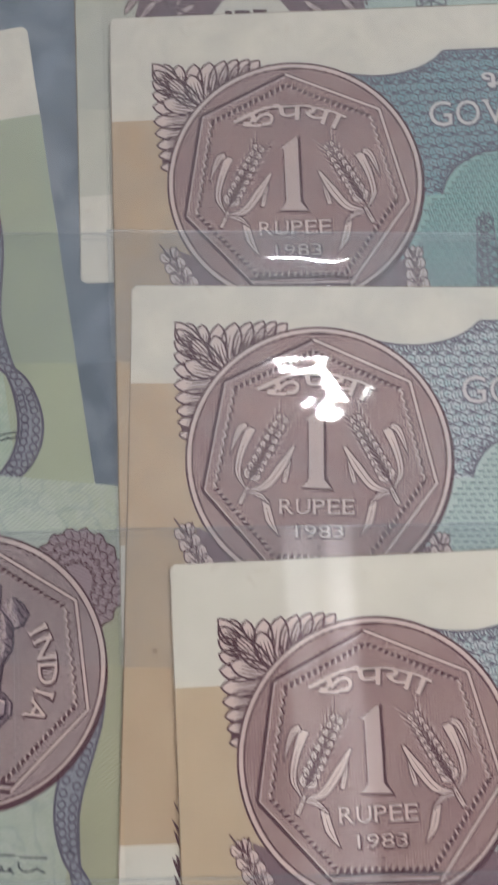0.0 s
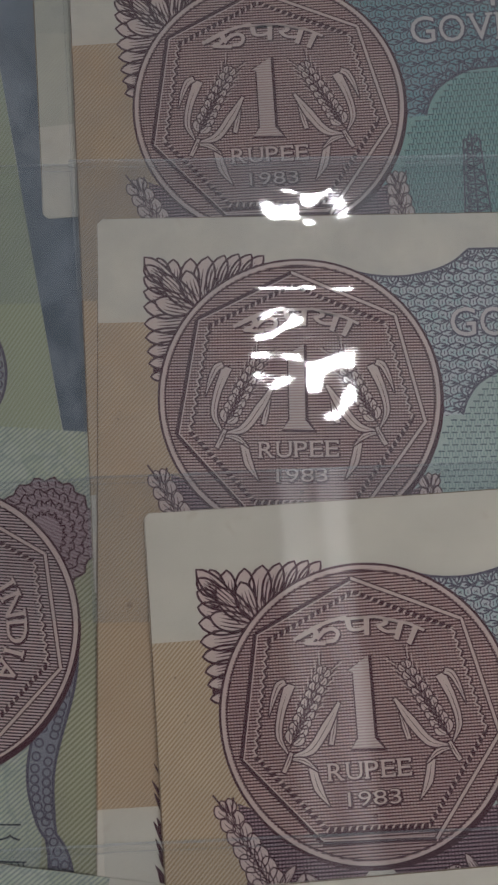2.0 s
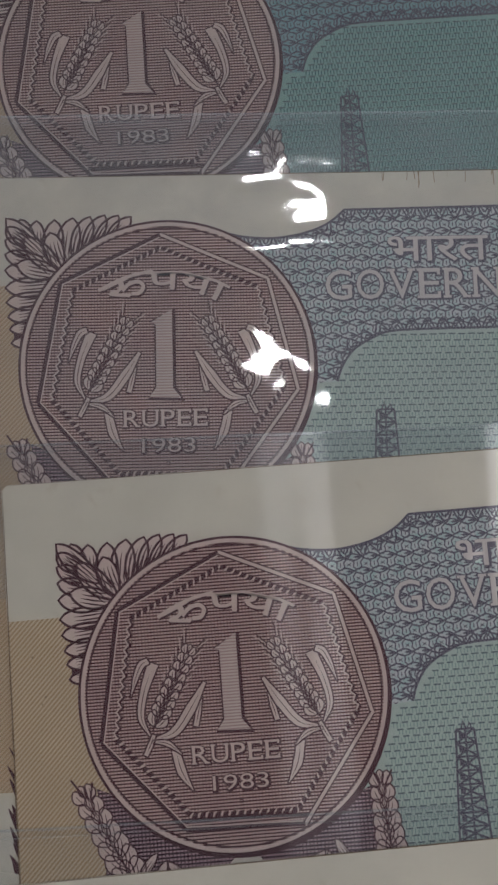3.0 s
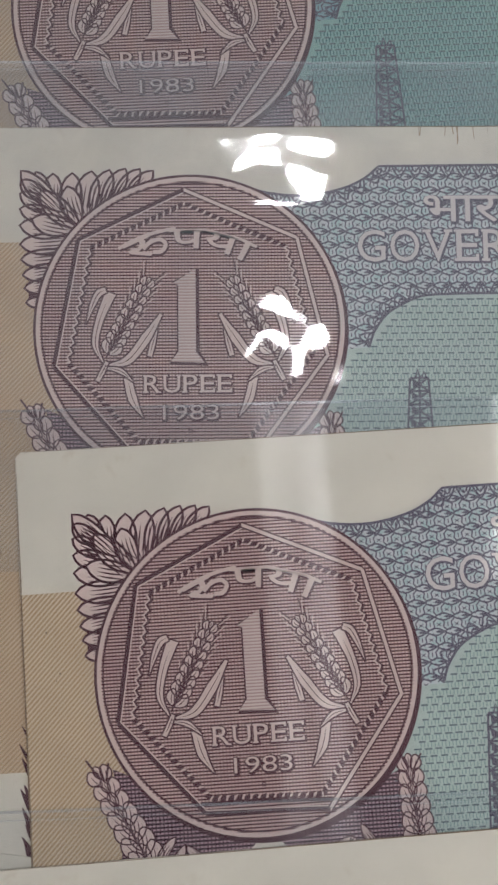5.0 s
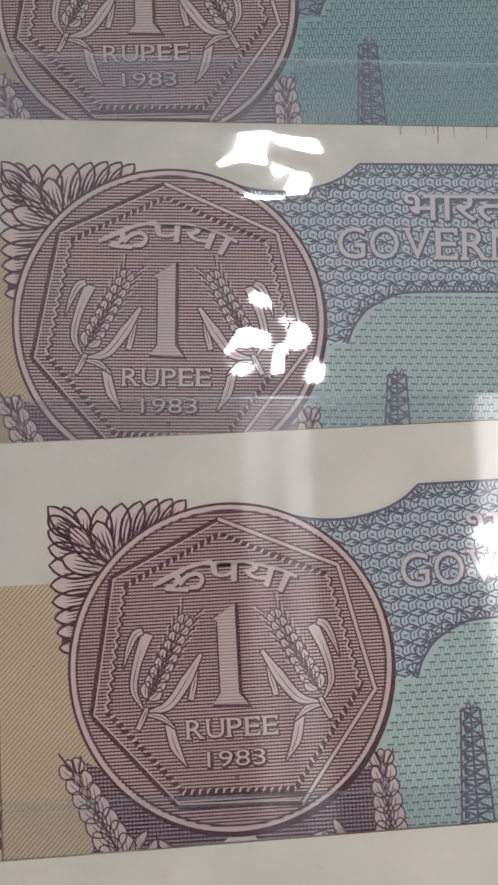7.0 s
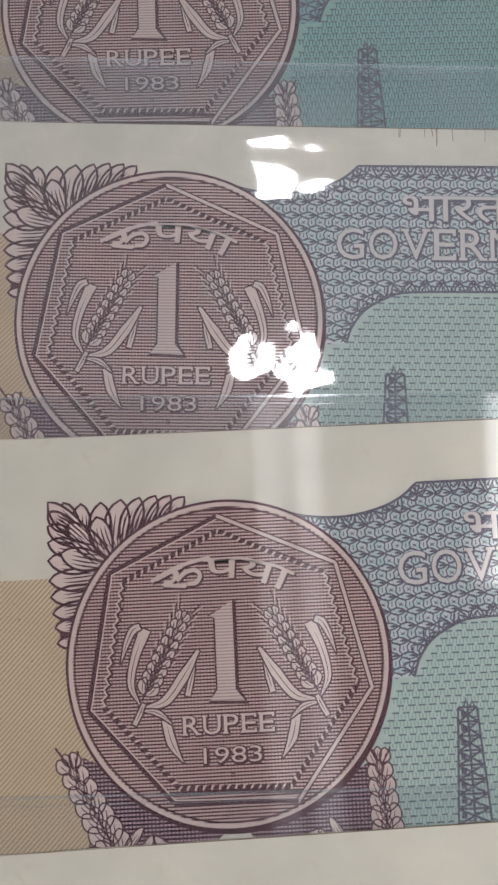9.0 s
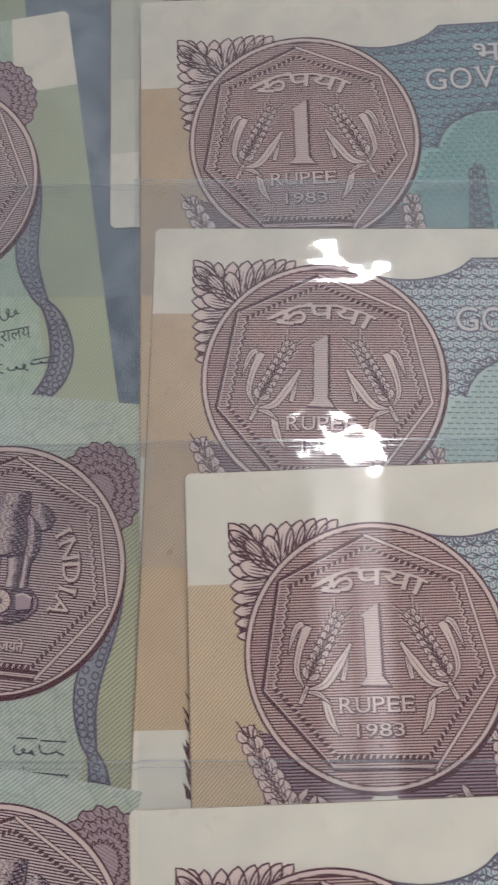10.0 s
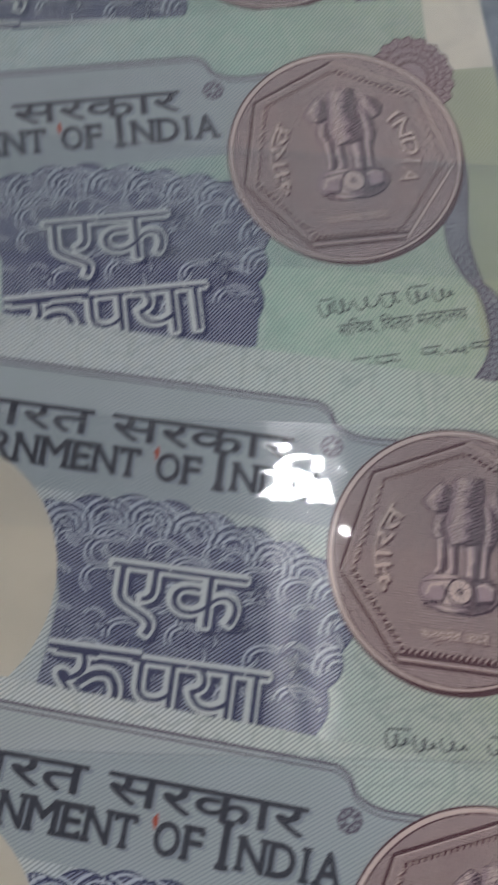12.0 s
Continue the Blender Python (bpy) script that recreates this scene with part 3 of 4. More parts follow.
def numeral_side(name, label, tint, lattice, tan, seed, margin=0.0, weave_ink=None):
    """The side with the engraved coin: origin at the sheet's top edge and left edge."""
    note = tagged(new(name), label, "banknote", "banknotes in the album")
    sheet = paper_sheet("paper", 0, 97, -63, margin, PAPER, note, seed)
    t = Sheet()
    t.poly([(0.02, -11.35), (9, -11.3), (9, -20), (14, -32), (9, -53.6), (0.02, -54.0)], 0.004)
    part("tan_panel", t, tan, note, "tint printed in fine slanting lines")

    rnd = random.Random(seed)
    # narrow brown lines along the left and top edges, plus small specks
    worn = Sheet()
    for x0, y0, x1, y1, wd in ((0.06, margin - 0.6, 0.06, -62.5, 0.14), (0.5, margin - 0.06, 96.5, margin - 0.06, 0.09)):
        k = 40
        worn.stroke([(x0 + (x1 - x0) * i / k + rnd.uniform(0, 0.03), y0 + (y1 - y0) * i / k) for i in range(k + 1)], wd, 0.008, taper=True)
    for _ in range(6):
        worn.disc((rnd.uniform(0.5, 4.0), rnd.uniform(-50, -14)), rnd.uniform(0.03, 0.08), 0.009, 8)
    part("brown_edge", worn, EDGE, note, "thin brown edge lines and specks")

    # green field and lattice panel beside the coin
    g = Sheet()
    g.poly([(27, -15), (96, -15.6), (96, -54), (27, -54)], 0.006)
    part("green_field", g, tint, note, "pale green field printed with small dashes")
    top = curve([(22.5, -6.6), (25.2, -7.3), (28.2, -7.45), (31.0, -6.9), (32.85, -6.05), (34.1, -5.0)], 6) + [(40, -4.95), (70, -4.7)]
    low = [(70, -15.6), (40, -15.9), (38.5, -15.95)] + curve([(38.5, -15.95), (37.0, -16.2), (34.7, -17.4), (33.5, -18.9), (32.95, -20.35)], 6)[1:] + [(30.9, -20.45), (26, -15)]
    region = top + low
    p = Sheet()
    p.poly(region, 0.010)
    panel = part("lattice_panel", p, lattice, note, "sea-green panel with an engraved lattice")
    ok = inside(region)
    w = Sheet()
    # pairs of crossing waves make rows of eyes; slanting bows tie each row to the next
    jit = random.Random(9)
    px, py = 1.42, 1.16
    for j in range(18):
        yc, off = -3.6 - j * py, (px / 2 if j % 2 else 0.0)
        for sign in (-1, 1):
            w.stroke([(22.0 + 0.12 * k, yc + sign * 0.27 * math.sin(math.pi * (22.0 + 0.12 * k - off) / px)) for k in range(410)], 0.13, 0.013 + 0.0002 * (sign + 1), keep=ok)
        for i in range(36):
            x0 = 21.6 + off + i * px
            for side in (-1, 1):
                w.stroke([(x0 + side * 0.16, yc - 0.12), (x0 + side * 0.44, yc - 0.42), (x0 + side * 0.36, yc - 0.78), (x0 + side * 0.62, yc - py + 0.1)], 0.12, 0.0137, keep=ok)
            for k in range(3):
                hx, hy = x0 + px / 2 + 0.13 * (k - 1) + jit.uniform(-0.03, 0.03), yc - 0.1
                if jit.random() < 0.8:
                    w.stroke([(hx, hy), (hx + 0.05, hy + 0.22)], 0.065, 0.014, keep=ok)
            cx, cy = x0, yc - py / 2 - 0.03
            for ex, ey in ((0.2, 0.14), (0.2, -0.14)):
                w.stroke([(cx - ex, cy - ey), (cx, cy), (cx + ex, cy + ey)], 0.11, 0.0142, taper=True, keep=ok)
            w.stroke([(x0 + px / 2 - 0.3, yc), (x0 + px / 2, yc + 0.01), (x0 + px / 2 + 0.3, yc)], 0.22, 0.0143, taper=True, keep=ok)
            w.stroke([(x0 + px / 2, yc - 0.42), (x0 + px / 2, yc - 0.78)], 0.08, 0.0144, keep=ok)
    part("lattice_lines", w, SLATE, panel, "slate purple looping lines")
    e = Sheet()
    e.stroke(top, 0.2, 0.015)
    e.stroke(low[:-2], 0.2, 0.015)
    for line, side in ((top, -1), (low[:-2], -1)):
        # nested arches standing on the panel's edge
        ln = [Vector(q) for q in line]
        run = [0.0]
        for a, b in zip(ln, ln[1:]):
            run.append(run[-1] + (b - a).length)
        n = round(run[-1] / 1.34)
        for k in range(n):
            arch = []
            for q in range(9):
                dist = run[-1] * (k + 0.06 + 0.88 * q / 8) / n
                m = max(0, min(len(ln) - 2, sum(1 for v in run if v <= dist) - 1))
                u = (ln[m + 1] - ln[m])
                u = u.normalized() if u.length else Vector((1, 0))
                arch.append((ln[m] + u * (dist - run[m]), Vector((u.y, -u.x)), 1 - abs(q / 4 - 1) ** 1.5))
            for tall, wd in ((0.95, 0.15), (0.45, 0.13)):
                pts = [tuple(p + s * (0.06 + tall * h)) for p, s, h in arch]
                mid = ((pts[0][0] + pts[-1][0]) / 2, (pts[0][1] + pts[-1][1]) / 2)
                e.stroke([(mid[0] + (x - mid[0]) * (0.1 + 0.95 * tall), mid[1] + (y - mid[1])) for x, y in pts], wd, 0.0155)
    part("scalloped_border", e, SLATE, panel)
    d, wv = Sheet(), Sheet()
    jit = random.Random(seed)
    j = 0
    y = -16.3
    while y > -33.5:
        x = 28.5 + (0.42 if j % 2 else 0)
        while x < 56:
            if math.hypot(x - RC[0], y - RC[1]) > RR + 0.35 and not ok(x, y) and not ok(x + 0.5, y):
                l, o = 0.58 + jit.uniform(-0.06, 0.06), jit.uniform(-0.015, 0.015)
                d.poly([(x, y + o), (x + l, y + o), (x + l, y + o - 0.13), (x, y + o - 0.13)], 0.012)
                for k in (0.12, 0.40, 0.68):
                    wv.poly([(x + k, y - 0.14), (x + k + 0.09, y - 0.14), (x + k + 0.09, y - 0.50), (x + k, y - 0.50)], 0.010)
            x += 0.84
        y -= 0.56
        j += 1
    part("weave", wv, weave_ink or WEAVE, note, "fine green upright strokes")
    part("dashes", d, DASH, note, "small slate dashes in staggered rows")

    # lettering on the lattice
    for body, x, y, size, width in (("\u092d\u093e\u0930\u0924 \u0938\u0930\u0915\u093e\u0930", 37.6, -9.75, 3.5, 22.0), ("GOVERNMENT", 32.0, -13.15, 3.75, 26.5)):
        a, b = Sheet(), Sheet()
        if body == "GOVERNMENT":
            a.roman(body, x + 0.05, y - 0.07, size * 0.72, width, 0.018, 0.13)
            b.roman(body, x, y, size * 0.72, width, 0.022, 0.0)
        else:
            a.text(body, x + 0.10, y - 0.12, size, 0.018, width, fat=0.17)
            b.text(body, x, y, size, 0.022, width, fat=0.02)
        # slanting shade strokes beside the letters
        n = int(width / 0.42)
        for k in range(n):
            for lev in (0.12, 0.42, 0.72):
                q = (x + 0.5 + k * 0.42 + 0.13 * lev, y + size * 0.72 * lev)
                a.stroke([q, (q[0] + 0.24, q[1] + 0.26)], 0.10, 0.0175, taper=True)
        part("lettering_shadow", a, SLATE, panel)
        part("lettering", b, GREY_PALE, panel, "pale lilac lettering")

    # lattice tower on the field
    s = Sheet()
    for k in range(12):
        y0 = -22.9 - k * 1.1
        a, b = 36.25 - 0.07 * k, 37.75 + 0.07 * k
        for q in ([(a, y0), (b, y0)], [(a, y0), (b, y0 - 1.1)], [(b, y0), (a, y0 - 1.1)], [(a, y0), (a - 0.07, y0 - 1.1)], [(b, y0), (b + 0.07, y0 - 1.1)], [((a + b) / 2, y0), ((a + b) / 2, y0 - 1.1)]):
            s.stroke(q, 0.17, 0.014)
        s.poly([(a + 0.2, y0 - 0.25), (a + 0.65, y0 - 0.3), (a + 0.6, y0 - 0.75), (a + 0.2, y0 - 0.7)], 0.014)
    s.stroke([(36.7, -22.9), (36.9, -22.2), (37.1, -22.9)], 0.15, 0.014)
    s.stroke([(37.2, -22.9), (37.4, -22.4), (37.6, -22.9)], 0.15, 0.014)
    part("tower_print", s, SLATE, note, "slate engraved lattice tower")

    # leaf ornament at the coin's upper left
    dark, pale = Sheet(), Sheet()
    z = 0.010
    fan = [((12.9, -8.2), (15.3, -5.3), 1.0), ((12.0, -8.5), (14.2, -5.15), 1.1), ((11.2, -8.9), (13.0, -5.1), 1.25), ((10.4, -9.4), (11.7, -5.2), 1.35), ((9.6, -9.8), (10.2, -5.3), 1.55), ((8.6, -9.9), (8.6, -5.45), 1.4), ((7.2, -9.0), (7.0, -5.5), 1.2), ((6.6, -8.2), (5.6, -5.35), 1.2)]
    dark.poly([(5.2, -6.4), (14.6, -5.9), (12.5, -8.6), (8.2, -12.5), (6.0, -16.2), (5.1, -16.0)], 0.0095)
    for i, (a, b, wd) in enumerate(fan):
        leaf(dark, pale, a, b, wd * 1.3, z + 0.0005 * i, 0.12, 0.2, 6)
    for i, (a, b, wd) in enumerate((((7.4, -16.0), (4.9, -16.4), 0.8), ((7.8, -14.6), (4.75, -15.2), 0.95), ((8.2, -13.4), (4.6, -14.1), 1.1), ((8.6, -12.3), (4.45, -12.8), 1.25), ((9.0, -11.2), (4.35, -11.5), 1.4), ((8.6, -10.2), (4.3, -9.9), 1.4), ((7.6, -9.2), (4.3, -8.5), 1.2), ((7.0, -8.4), (4.3, -7.2), 1.1), ((6.6, -7.6), (4.35, -6.1), 1.1))):
        leaf(dark, pale, a, b, wd * 1.25, z + 0.004 + 0.0005 * i, 0.14, 0.2, 6)
    for i, (a, b, wd) in enumerate((((8.0, -8.8), (4.35, -5.25), 1.3), ((9.2, -9.9), (8.2, -6.6), 1.4), ((9.0, -10.2), (5.3, -9.4), 1.4), ((9.3, -10.2), (6.0, -7.0), 1.5))):
        leaf(dark, pale, a, b, wd * 1.25, z + 0.009 + 0.0005 * i, 0.15, 0.2, 6)
    orn = part("leaf_ornament", pale, PALE, note, "pale mauve leaf spray with dark outlines")
    part("leaf_lines", dark, INK, orn)

    # dense ground and wheat at the coin's foot
    q = Sheet()
    q.poly([(6.6, -25.2), (9.5, -26.5), (17.6, -31.3), (15.4, -33.4), (13.4, -36.0), (6.0, -36.0), (7.4, -30)], 0.012)
    q.poly([(19.2, -31.3), (27.2, -27.5), (29.6, -26.4), (30.2, -36.0), (23.2, -36.0), (21.2, -33.4)], 0.012)
    foot = part("dark_ground", q, DENSE, note, "dark plum crosshatched ground")
    dark, pale = Sheet(), Sheet()
    wheat_ear(dark, pale, (9.4, -33.0), (5.9, -26.3), 0.016, 6, 1.6, False)
    wheat_ear(dark, pale, (30.3, -34.0), (29.75, -27.0), 0.016, 6, 1.5, False)
    for tip in ((4.55, -24.4), (5.6, -24.9), (6.3, -24.7)):
        dark.stroke([(6.0, -26.4), tip], 0.16, 0.02)
    for tip in ((29.1, -25.6), (29.9, -25.9), (30.7, -25.6)):
        dark.stroke([(29.8, -27.2), tip], 0.14, 0.02)
    for i, (a, b) in enumerate((((9.5, -33.0), (11.2, -30.6)), ((10.6, -33.8), (12.0, -31.2)), ((14.2, -33.2), (11.9, -31.3)), ((27.2, -33.0), (25.6, -30.6)), ((26.0, -33.8), (24.8, -31.4)), ((22.6, -33.2), (25.0, -31.5)), ((6.5, -35.4), (8.6, -32.9)), ((9.6, -35.6), (12.6, -33.6)), ((26.5, -35.6), (23.8, -33.7)), ((29.6, -35.6), (27.6, -33.4)), ((12.6, -35.6), (10.4, -34.2)), ((5.2, -34.4), (6.9, -32.0)))):
        leaf(dark, pale, a, b, 0.75, 0.024 + 0.0005 * i, 0.1, 0.13, 3)
    ears = part("wheat_border", pale, PALE, note, "pale wheat ears beside the coin's foot")
    part("wheat_lines", dark, INK, ears)

    tiny = Sheet()
    for a, b in ((15.6, 16.3), (16.6, 18.2), (18.5, 19.9)):
        tiny.stroke([(a, -34.7), (b, -34.8)], 0.5, 0.012)
    part("small_writing", tiny, INK, note)

    # plant spikes low on the left margin
    k = Sheet()
    rnd = random.Random(3)
    for i in range(26):
        x, y0 = 6.0 + 0.02 * i + rnd.uniform(-0.15, 0.15), -61.2 + 0.46 * i
        l, lean = rnd.uniform(1.2, 3.2), rnd.uniform(0.15, 0.55)
        k.stroke(curve([(x, y0), (x - l * lean * 0.35, y0 + l * 0.45), (x - l * lean, y0 + l)], 4), rnd.uniform(0.28, 0.5), 0.012 + 0.0002 * i, taper=True)
    k.poly([(5.7, -61.2), (9, -61.0), (9, -49), (6.5, -49.8)], 0.011)
    part("plant_spikes", k, INK, note, "dark plum plant spikes")

    # coin
    c = Sheet()
    c.disc(RC, RR, 0.030, 120)
    coin = part("coin_print", c, COIN, note, "plum engraved coin with crossed fine lines")
    rim = Sheet()
    rim.ring(RC, RR - 0.28, 0.32, 0.034, 140)
    part("coin_rim", rim, PALE, coin, "pale mauve rim line")
    dark, pale = Sheet(), Sheet()
    dark.ring(RC, RR, 0.2, 0.036, 140)
    dark.ring(RC, RR - 0.6, 0.14, 0.036, 140)
    low_right = [(RC[0] + RR * math.cos(a) * 1.005, RC[1] + RR * math.sin(a) * 1.005) for a in np.linspace(radians(-140), radians(25), 60)]
    dark.stroke(low_right, 0.5, 0.0355, taper=True)
    seven_sided(dark, pale, HEPT, RC)
    ri = part("coin_border", pale, PALE, coin, "seven-sided rope border")
    part("coin_border_lines", dark, INK, coin)

    # numeral, lettering, date
    one = [(18.78, -13.65), (18.78, -20.6), (19.5, -21.5), (16.7, -21.4), (17.35, -20.55), (17.35, -15.0), (16.9, -14.85)]
    a, b = Sheet(), Sheet()
    a.poly([(x + 0.3 if x > 18 else x - 0.14, y - 0.26 if y < -20.9 else y + 0.08) for x, y in one], 0.044)
    b.poly(one, 0.048)
    part("numeral_shadow", a, INK, coin)
    part("numeral", b, NUMERAL, coin, "pale numeral one")
    for body, x, y, size, width in (("RUPEE", 14.4, -23.95, 2.05, 7.4), ("1983", 15.5, -26.15, 1.75, 5.1)):
        a, b = Sheet(), Sheet()
        if body == "RUPEE":
            a.roman(body, x + 0.05, y - 0.06, size * 0.72, width, 0.044, 0.11)
            b.roman(body, x, y, size * 0.72, width, 0.048, 0.0)
        else:
            a.text(body, x + 0.07, y - 0.07, size, 0.044, width, fat=0.14)
            b.text(body, x, y, size, 0.048, width, fat=-0.01)
        part("lettering_shadow", a, INK, coin)
        part("lettering", b, PALE, coin, "pale mauve lettering")
    a, b = Sheet(), Sheet()
    arc = (18.3, -20.9, 9.0, 121.0)
    a.rupaya(0, 0, 2.75, 0.044, 9.8, 0.11, (arc[0] + 0.07, arc[1] - 0.09, arc[2], arc[3]))
    b.rupaya(0, 0, 2.75, 0.048, 9.8, 0.03, arc)
    part("lettering_shadow", a, INK, coin)
    part("lettering", b, PALE, coin, "pale mauve curved lettering")
    dot = Sheet()
    dot.ring((18.3, -27.1), 0.13, 0.1, 0.046, 12)
    part("dot", dot, INK, coin)

    # wheat sprays on both sides of the numeral
    for flip in (False, True):
        m = mirrored if flip else (lambda pts: pts)
        dark, pale = Sheet(), Sheet()
        wheat_ear(dark, pale, m([(11.60, -20.74)])[0], m([(14.62, -15.15)])[0], 0.044, 8, 0.95)
        ribbon_leaf(dark, pale, m([(11.23, -21.44), (10.58, -19.92), (10.93, -17.86), (11.84, -15.60)]), [0.19, 0.61, 0.73, 0.99], 0.056)
        ribbon_leaf(dark, pale, m([(11.47, -15.39), (10.84, -15.68), (10.32, -16.69), (9.80, -18.27)]), [0.57, 0.69, 0.53, 0.10], 0.060)
        ribbon_leaf(dark, pale, m([(11.60, -21.69), (13.25, -21.22), (14.70, -19.42), (15.97, -17.41)]), [0.27, 0.84, 0.92, 0.34], 0.062)
        ribbon_leaf(dark, pale, m([(14.98, -20.99), (15.28, -19.83), (15.66, -18.62)]), [0.50, 0.53, 0.10], 0.058)
        ribbon_leaf(dark, pale, m([(11.34, -21.86), (12.62, -22.13), (13.71, -23.05)]), [0.23, 0.57, 0.15], 0.066)
        ribbon_leaf(dark, pale, m([(13.20, -22.64), (13.63, -24.47), (14.52, -26.07)]), [0.76, 0.84, 0.10], 0.064)
        ribbon_leaf(dark, pale, m([(11.56, -21.31), (11.19, -22.14), (10.73, -23.00)]), [0.38, 0.50, 0.46], 0.068)
        spray = part("wheat_spray", pale, PALE, coin, "pale wheat ear with curling leaves")
        part("wheat_spray_lines", dark, INK, spray)
    return note


# ---- banknote, coin side with the emblem ----
OC, OR = (13.35, -9.3), 12.7
OHEPT = [(OC[0] + 11.6 * math.sin(math.tau * i / 7), OC[1] + 11.6 * math.cos(math.tau * i / 7)) for i in range(7)]


def scribble(sheet, x0, x1, y, height, z, seed, width=0.16):
    """Handwriting as plain looping strokes."""
    rnd = random.Random(seed)
    x = x0
    while x < x1:
        run, turns = rnd.uniform(1.4, 2.6), rnd.choice((1.5, 2.0, 2.5))
        lift, size = rnd.uniform(-0.2, 0.2) * height, height * rnd.uniform(0.3, 0.55)
        pts = []
        for i in range(26):
            t = i / 25
            a = math.tau * turns * t
            pts.append((x + run * t - 0.32 * math.sin(a), y + lift + size * math.cos(a) * (0.6 + 0.4 * math.sin(3 * t + seed))))
        sheet.stroke(pts, width, z)
        if rnd.random() < 0.5:
            sheet.stroke([(x, y + height * 0.5), (x + run, y + height * 0.58)], width * 0.9, z)
        x += run + rnd.uniform(0.15, 0.6)


def emblem_side(name, label, seed, top, corner, tint, margin_tint):
    """The side with the emblem coin: origin at the small rosette beside the heading."""
    note = tagged(new(name), label, "banknote", "banknotes in the album")
    paper_sheet("paper", -65.4, 31.6, -51.5, top, PAPER, note, seed)
    t = Sheet()
    t.poly([(-64, top - 0.02), (corner, top - 0.02), (corner - 0.6, 0.0), (24.3, 0.0), (24.3, -51.3), (-64, -51.3)], 0.004)
    part("rainbow_tint", t, tint, note, "blue-grey to green tint in fine wavy lines")
    o = Sheet()
    o.poly([(24.3, 0.0), (31.58, 0.0), (31.58, -51.3), (24.3, -51.3)], 0.004)
    part("olive_panel", o, margin_tint, note, "olive tint printed in slanting lines")

    # heading panel
    h = Sheet()
    edge = [(-64, 4.4), (-1.9, 4.4)] + curve([(-1.9, 4.4), (-0.6, 3.7), (0.2, 2.4), (1.5, 1.65), (3.5, 1.35), (6.5, 1.5)], 6)[1:]
    h.poly([(-64, -8), *edge, (6, -8)], 0.006)
    head = part("heading_panel", h, GREYBLUE, note, "grey-blue heading panel")
    e = Sheet()
    e.stroke(edge, 0.28, 0.010)
    e.stroke([(x, y - 0.55) for x, y in edge], 0.16, 0.010)
    e.ring((0, 0), 1.0, 0.22, 0.010, 20)
    e.ring((0, 0), 0.42, 0.2, 0.010, 14)
    for i in range(8):
        a = math.tau * i / 8
        leaf(e, e, (0.35 * math.cos(a), 0.35 * math.sin(a)), (1.2 * math.cos(a), 1.2 * math.sin(a)), 0.28, 0.009, 0, 0.08, 0)
    part("rosette_and_border", e, SLATE, head)
    for body, x, y, size, width, mat in (("\u092d\u093e\u0930\u0924 \u0938\u0930\u0915\u093e\u0930", -37.6, -2.15, 3.9, 33.8, BLACKISH), ("GOVERNMENT OF", -43.0, -5.75, 3.9, 30.6, BLACKISH), ("I", -11.7, -5.95, 5.6, 2.2, BLACKISH), ("NDIA", -9.5, -5.75, 3.9, 9.6, BLACKISH)):
        a, b = Sheet(), Sheet()
        if body.isascii():
            cap = size * 0.72
            a.roman(body, x + 0.34, y - 0.2, cap, width, 0.0095, 0.06)
            b.roman(body, x, y, cap, width, 0.014, 0.08)
        else:
            a.text(body, x + 0.34, y - 0.2, size, 0.0095, width, fat=0.08)
            b.text(body, x, y, size, 0.014, width, fat=0.07)
        part("lettering_shadow", a, FADED, head)
        part("lettering", b, mat, head, "blue-black lettering")
    red = Sheet()
    red.poly([(-17.3, -3.0), (-16.9, -2.3), (-16.7, -3.1), (-16.9, -3.9)], 0.018)
    part("red_mark", red, RED, head, "small red ink mark")

    # engraved cloud with the value in letters
    c = Sheet()
    lobes = []
    ctr = [(-28.6, -10.4), (-24.5, -9.3), (-20.5, -8.4), (-16.5, -8.1), (-12.2, -8.6), (-8.2, -9.4), (-4.4, -10.3), (-0.8, -11.2), (1.9, -13.0), (3.3, -16.0), (3.0, -19.5), (2.0, -23.0), (1.1, -27.5)]
    for a, b in zip(ctr, ctr[1:]):
        d = Vector(b) - Vector(a)
        s = Vector((-d.y, d.x)).normalized()
        lobes += [tuple(Vector(a) + d * k / 5 + s * 0.75 * math.sin(math.pi * k / 5)) for k in range(5)]
    body_pts = lobes + [(1.0, -30), (-25, -30), (-24.3, -24), (-23.9, -18), (-25.4, -13)]
    c.poly(body_pts, 0.012)
    cloud = part("engraved_cloud", c, NAVY, note, "navy engraved cloud of fine slanting lines")
    ok = inside(body_pts)
    dk, pl = Sheet(), Sheet()
    dk.stroke(lobes, 0.22, 0.016)
    rnd = random.Random(11)
    for k in range(80):
        x, y, r = rnd.uniform(-26, 2), rnd.uniform(-13.0, -9.0) if k < 42 else rnd.uniform(-26, -12), rnd.uniform(0.7, 2.3)
        a0 = rnd.uniform(0, 60)
        pts = [(x + r * math.cos(radians(a)), y + r * 0.75 * math.sin(radians(a))) for a in np.linspace(a0, a0 + rnd.uniform(120, 230), 18)]
        for g in range(4):
            (pl if g % 2 == 0 else dk).stroke(scaled(pts, (x, y), 1 - 0.13 * g), 0.2 if g % 2 == 0 else 0.16, 0.016 + 0.0002 * g + 0.00001 * k, keep=ok)
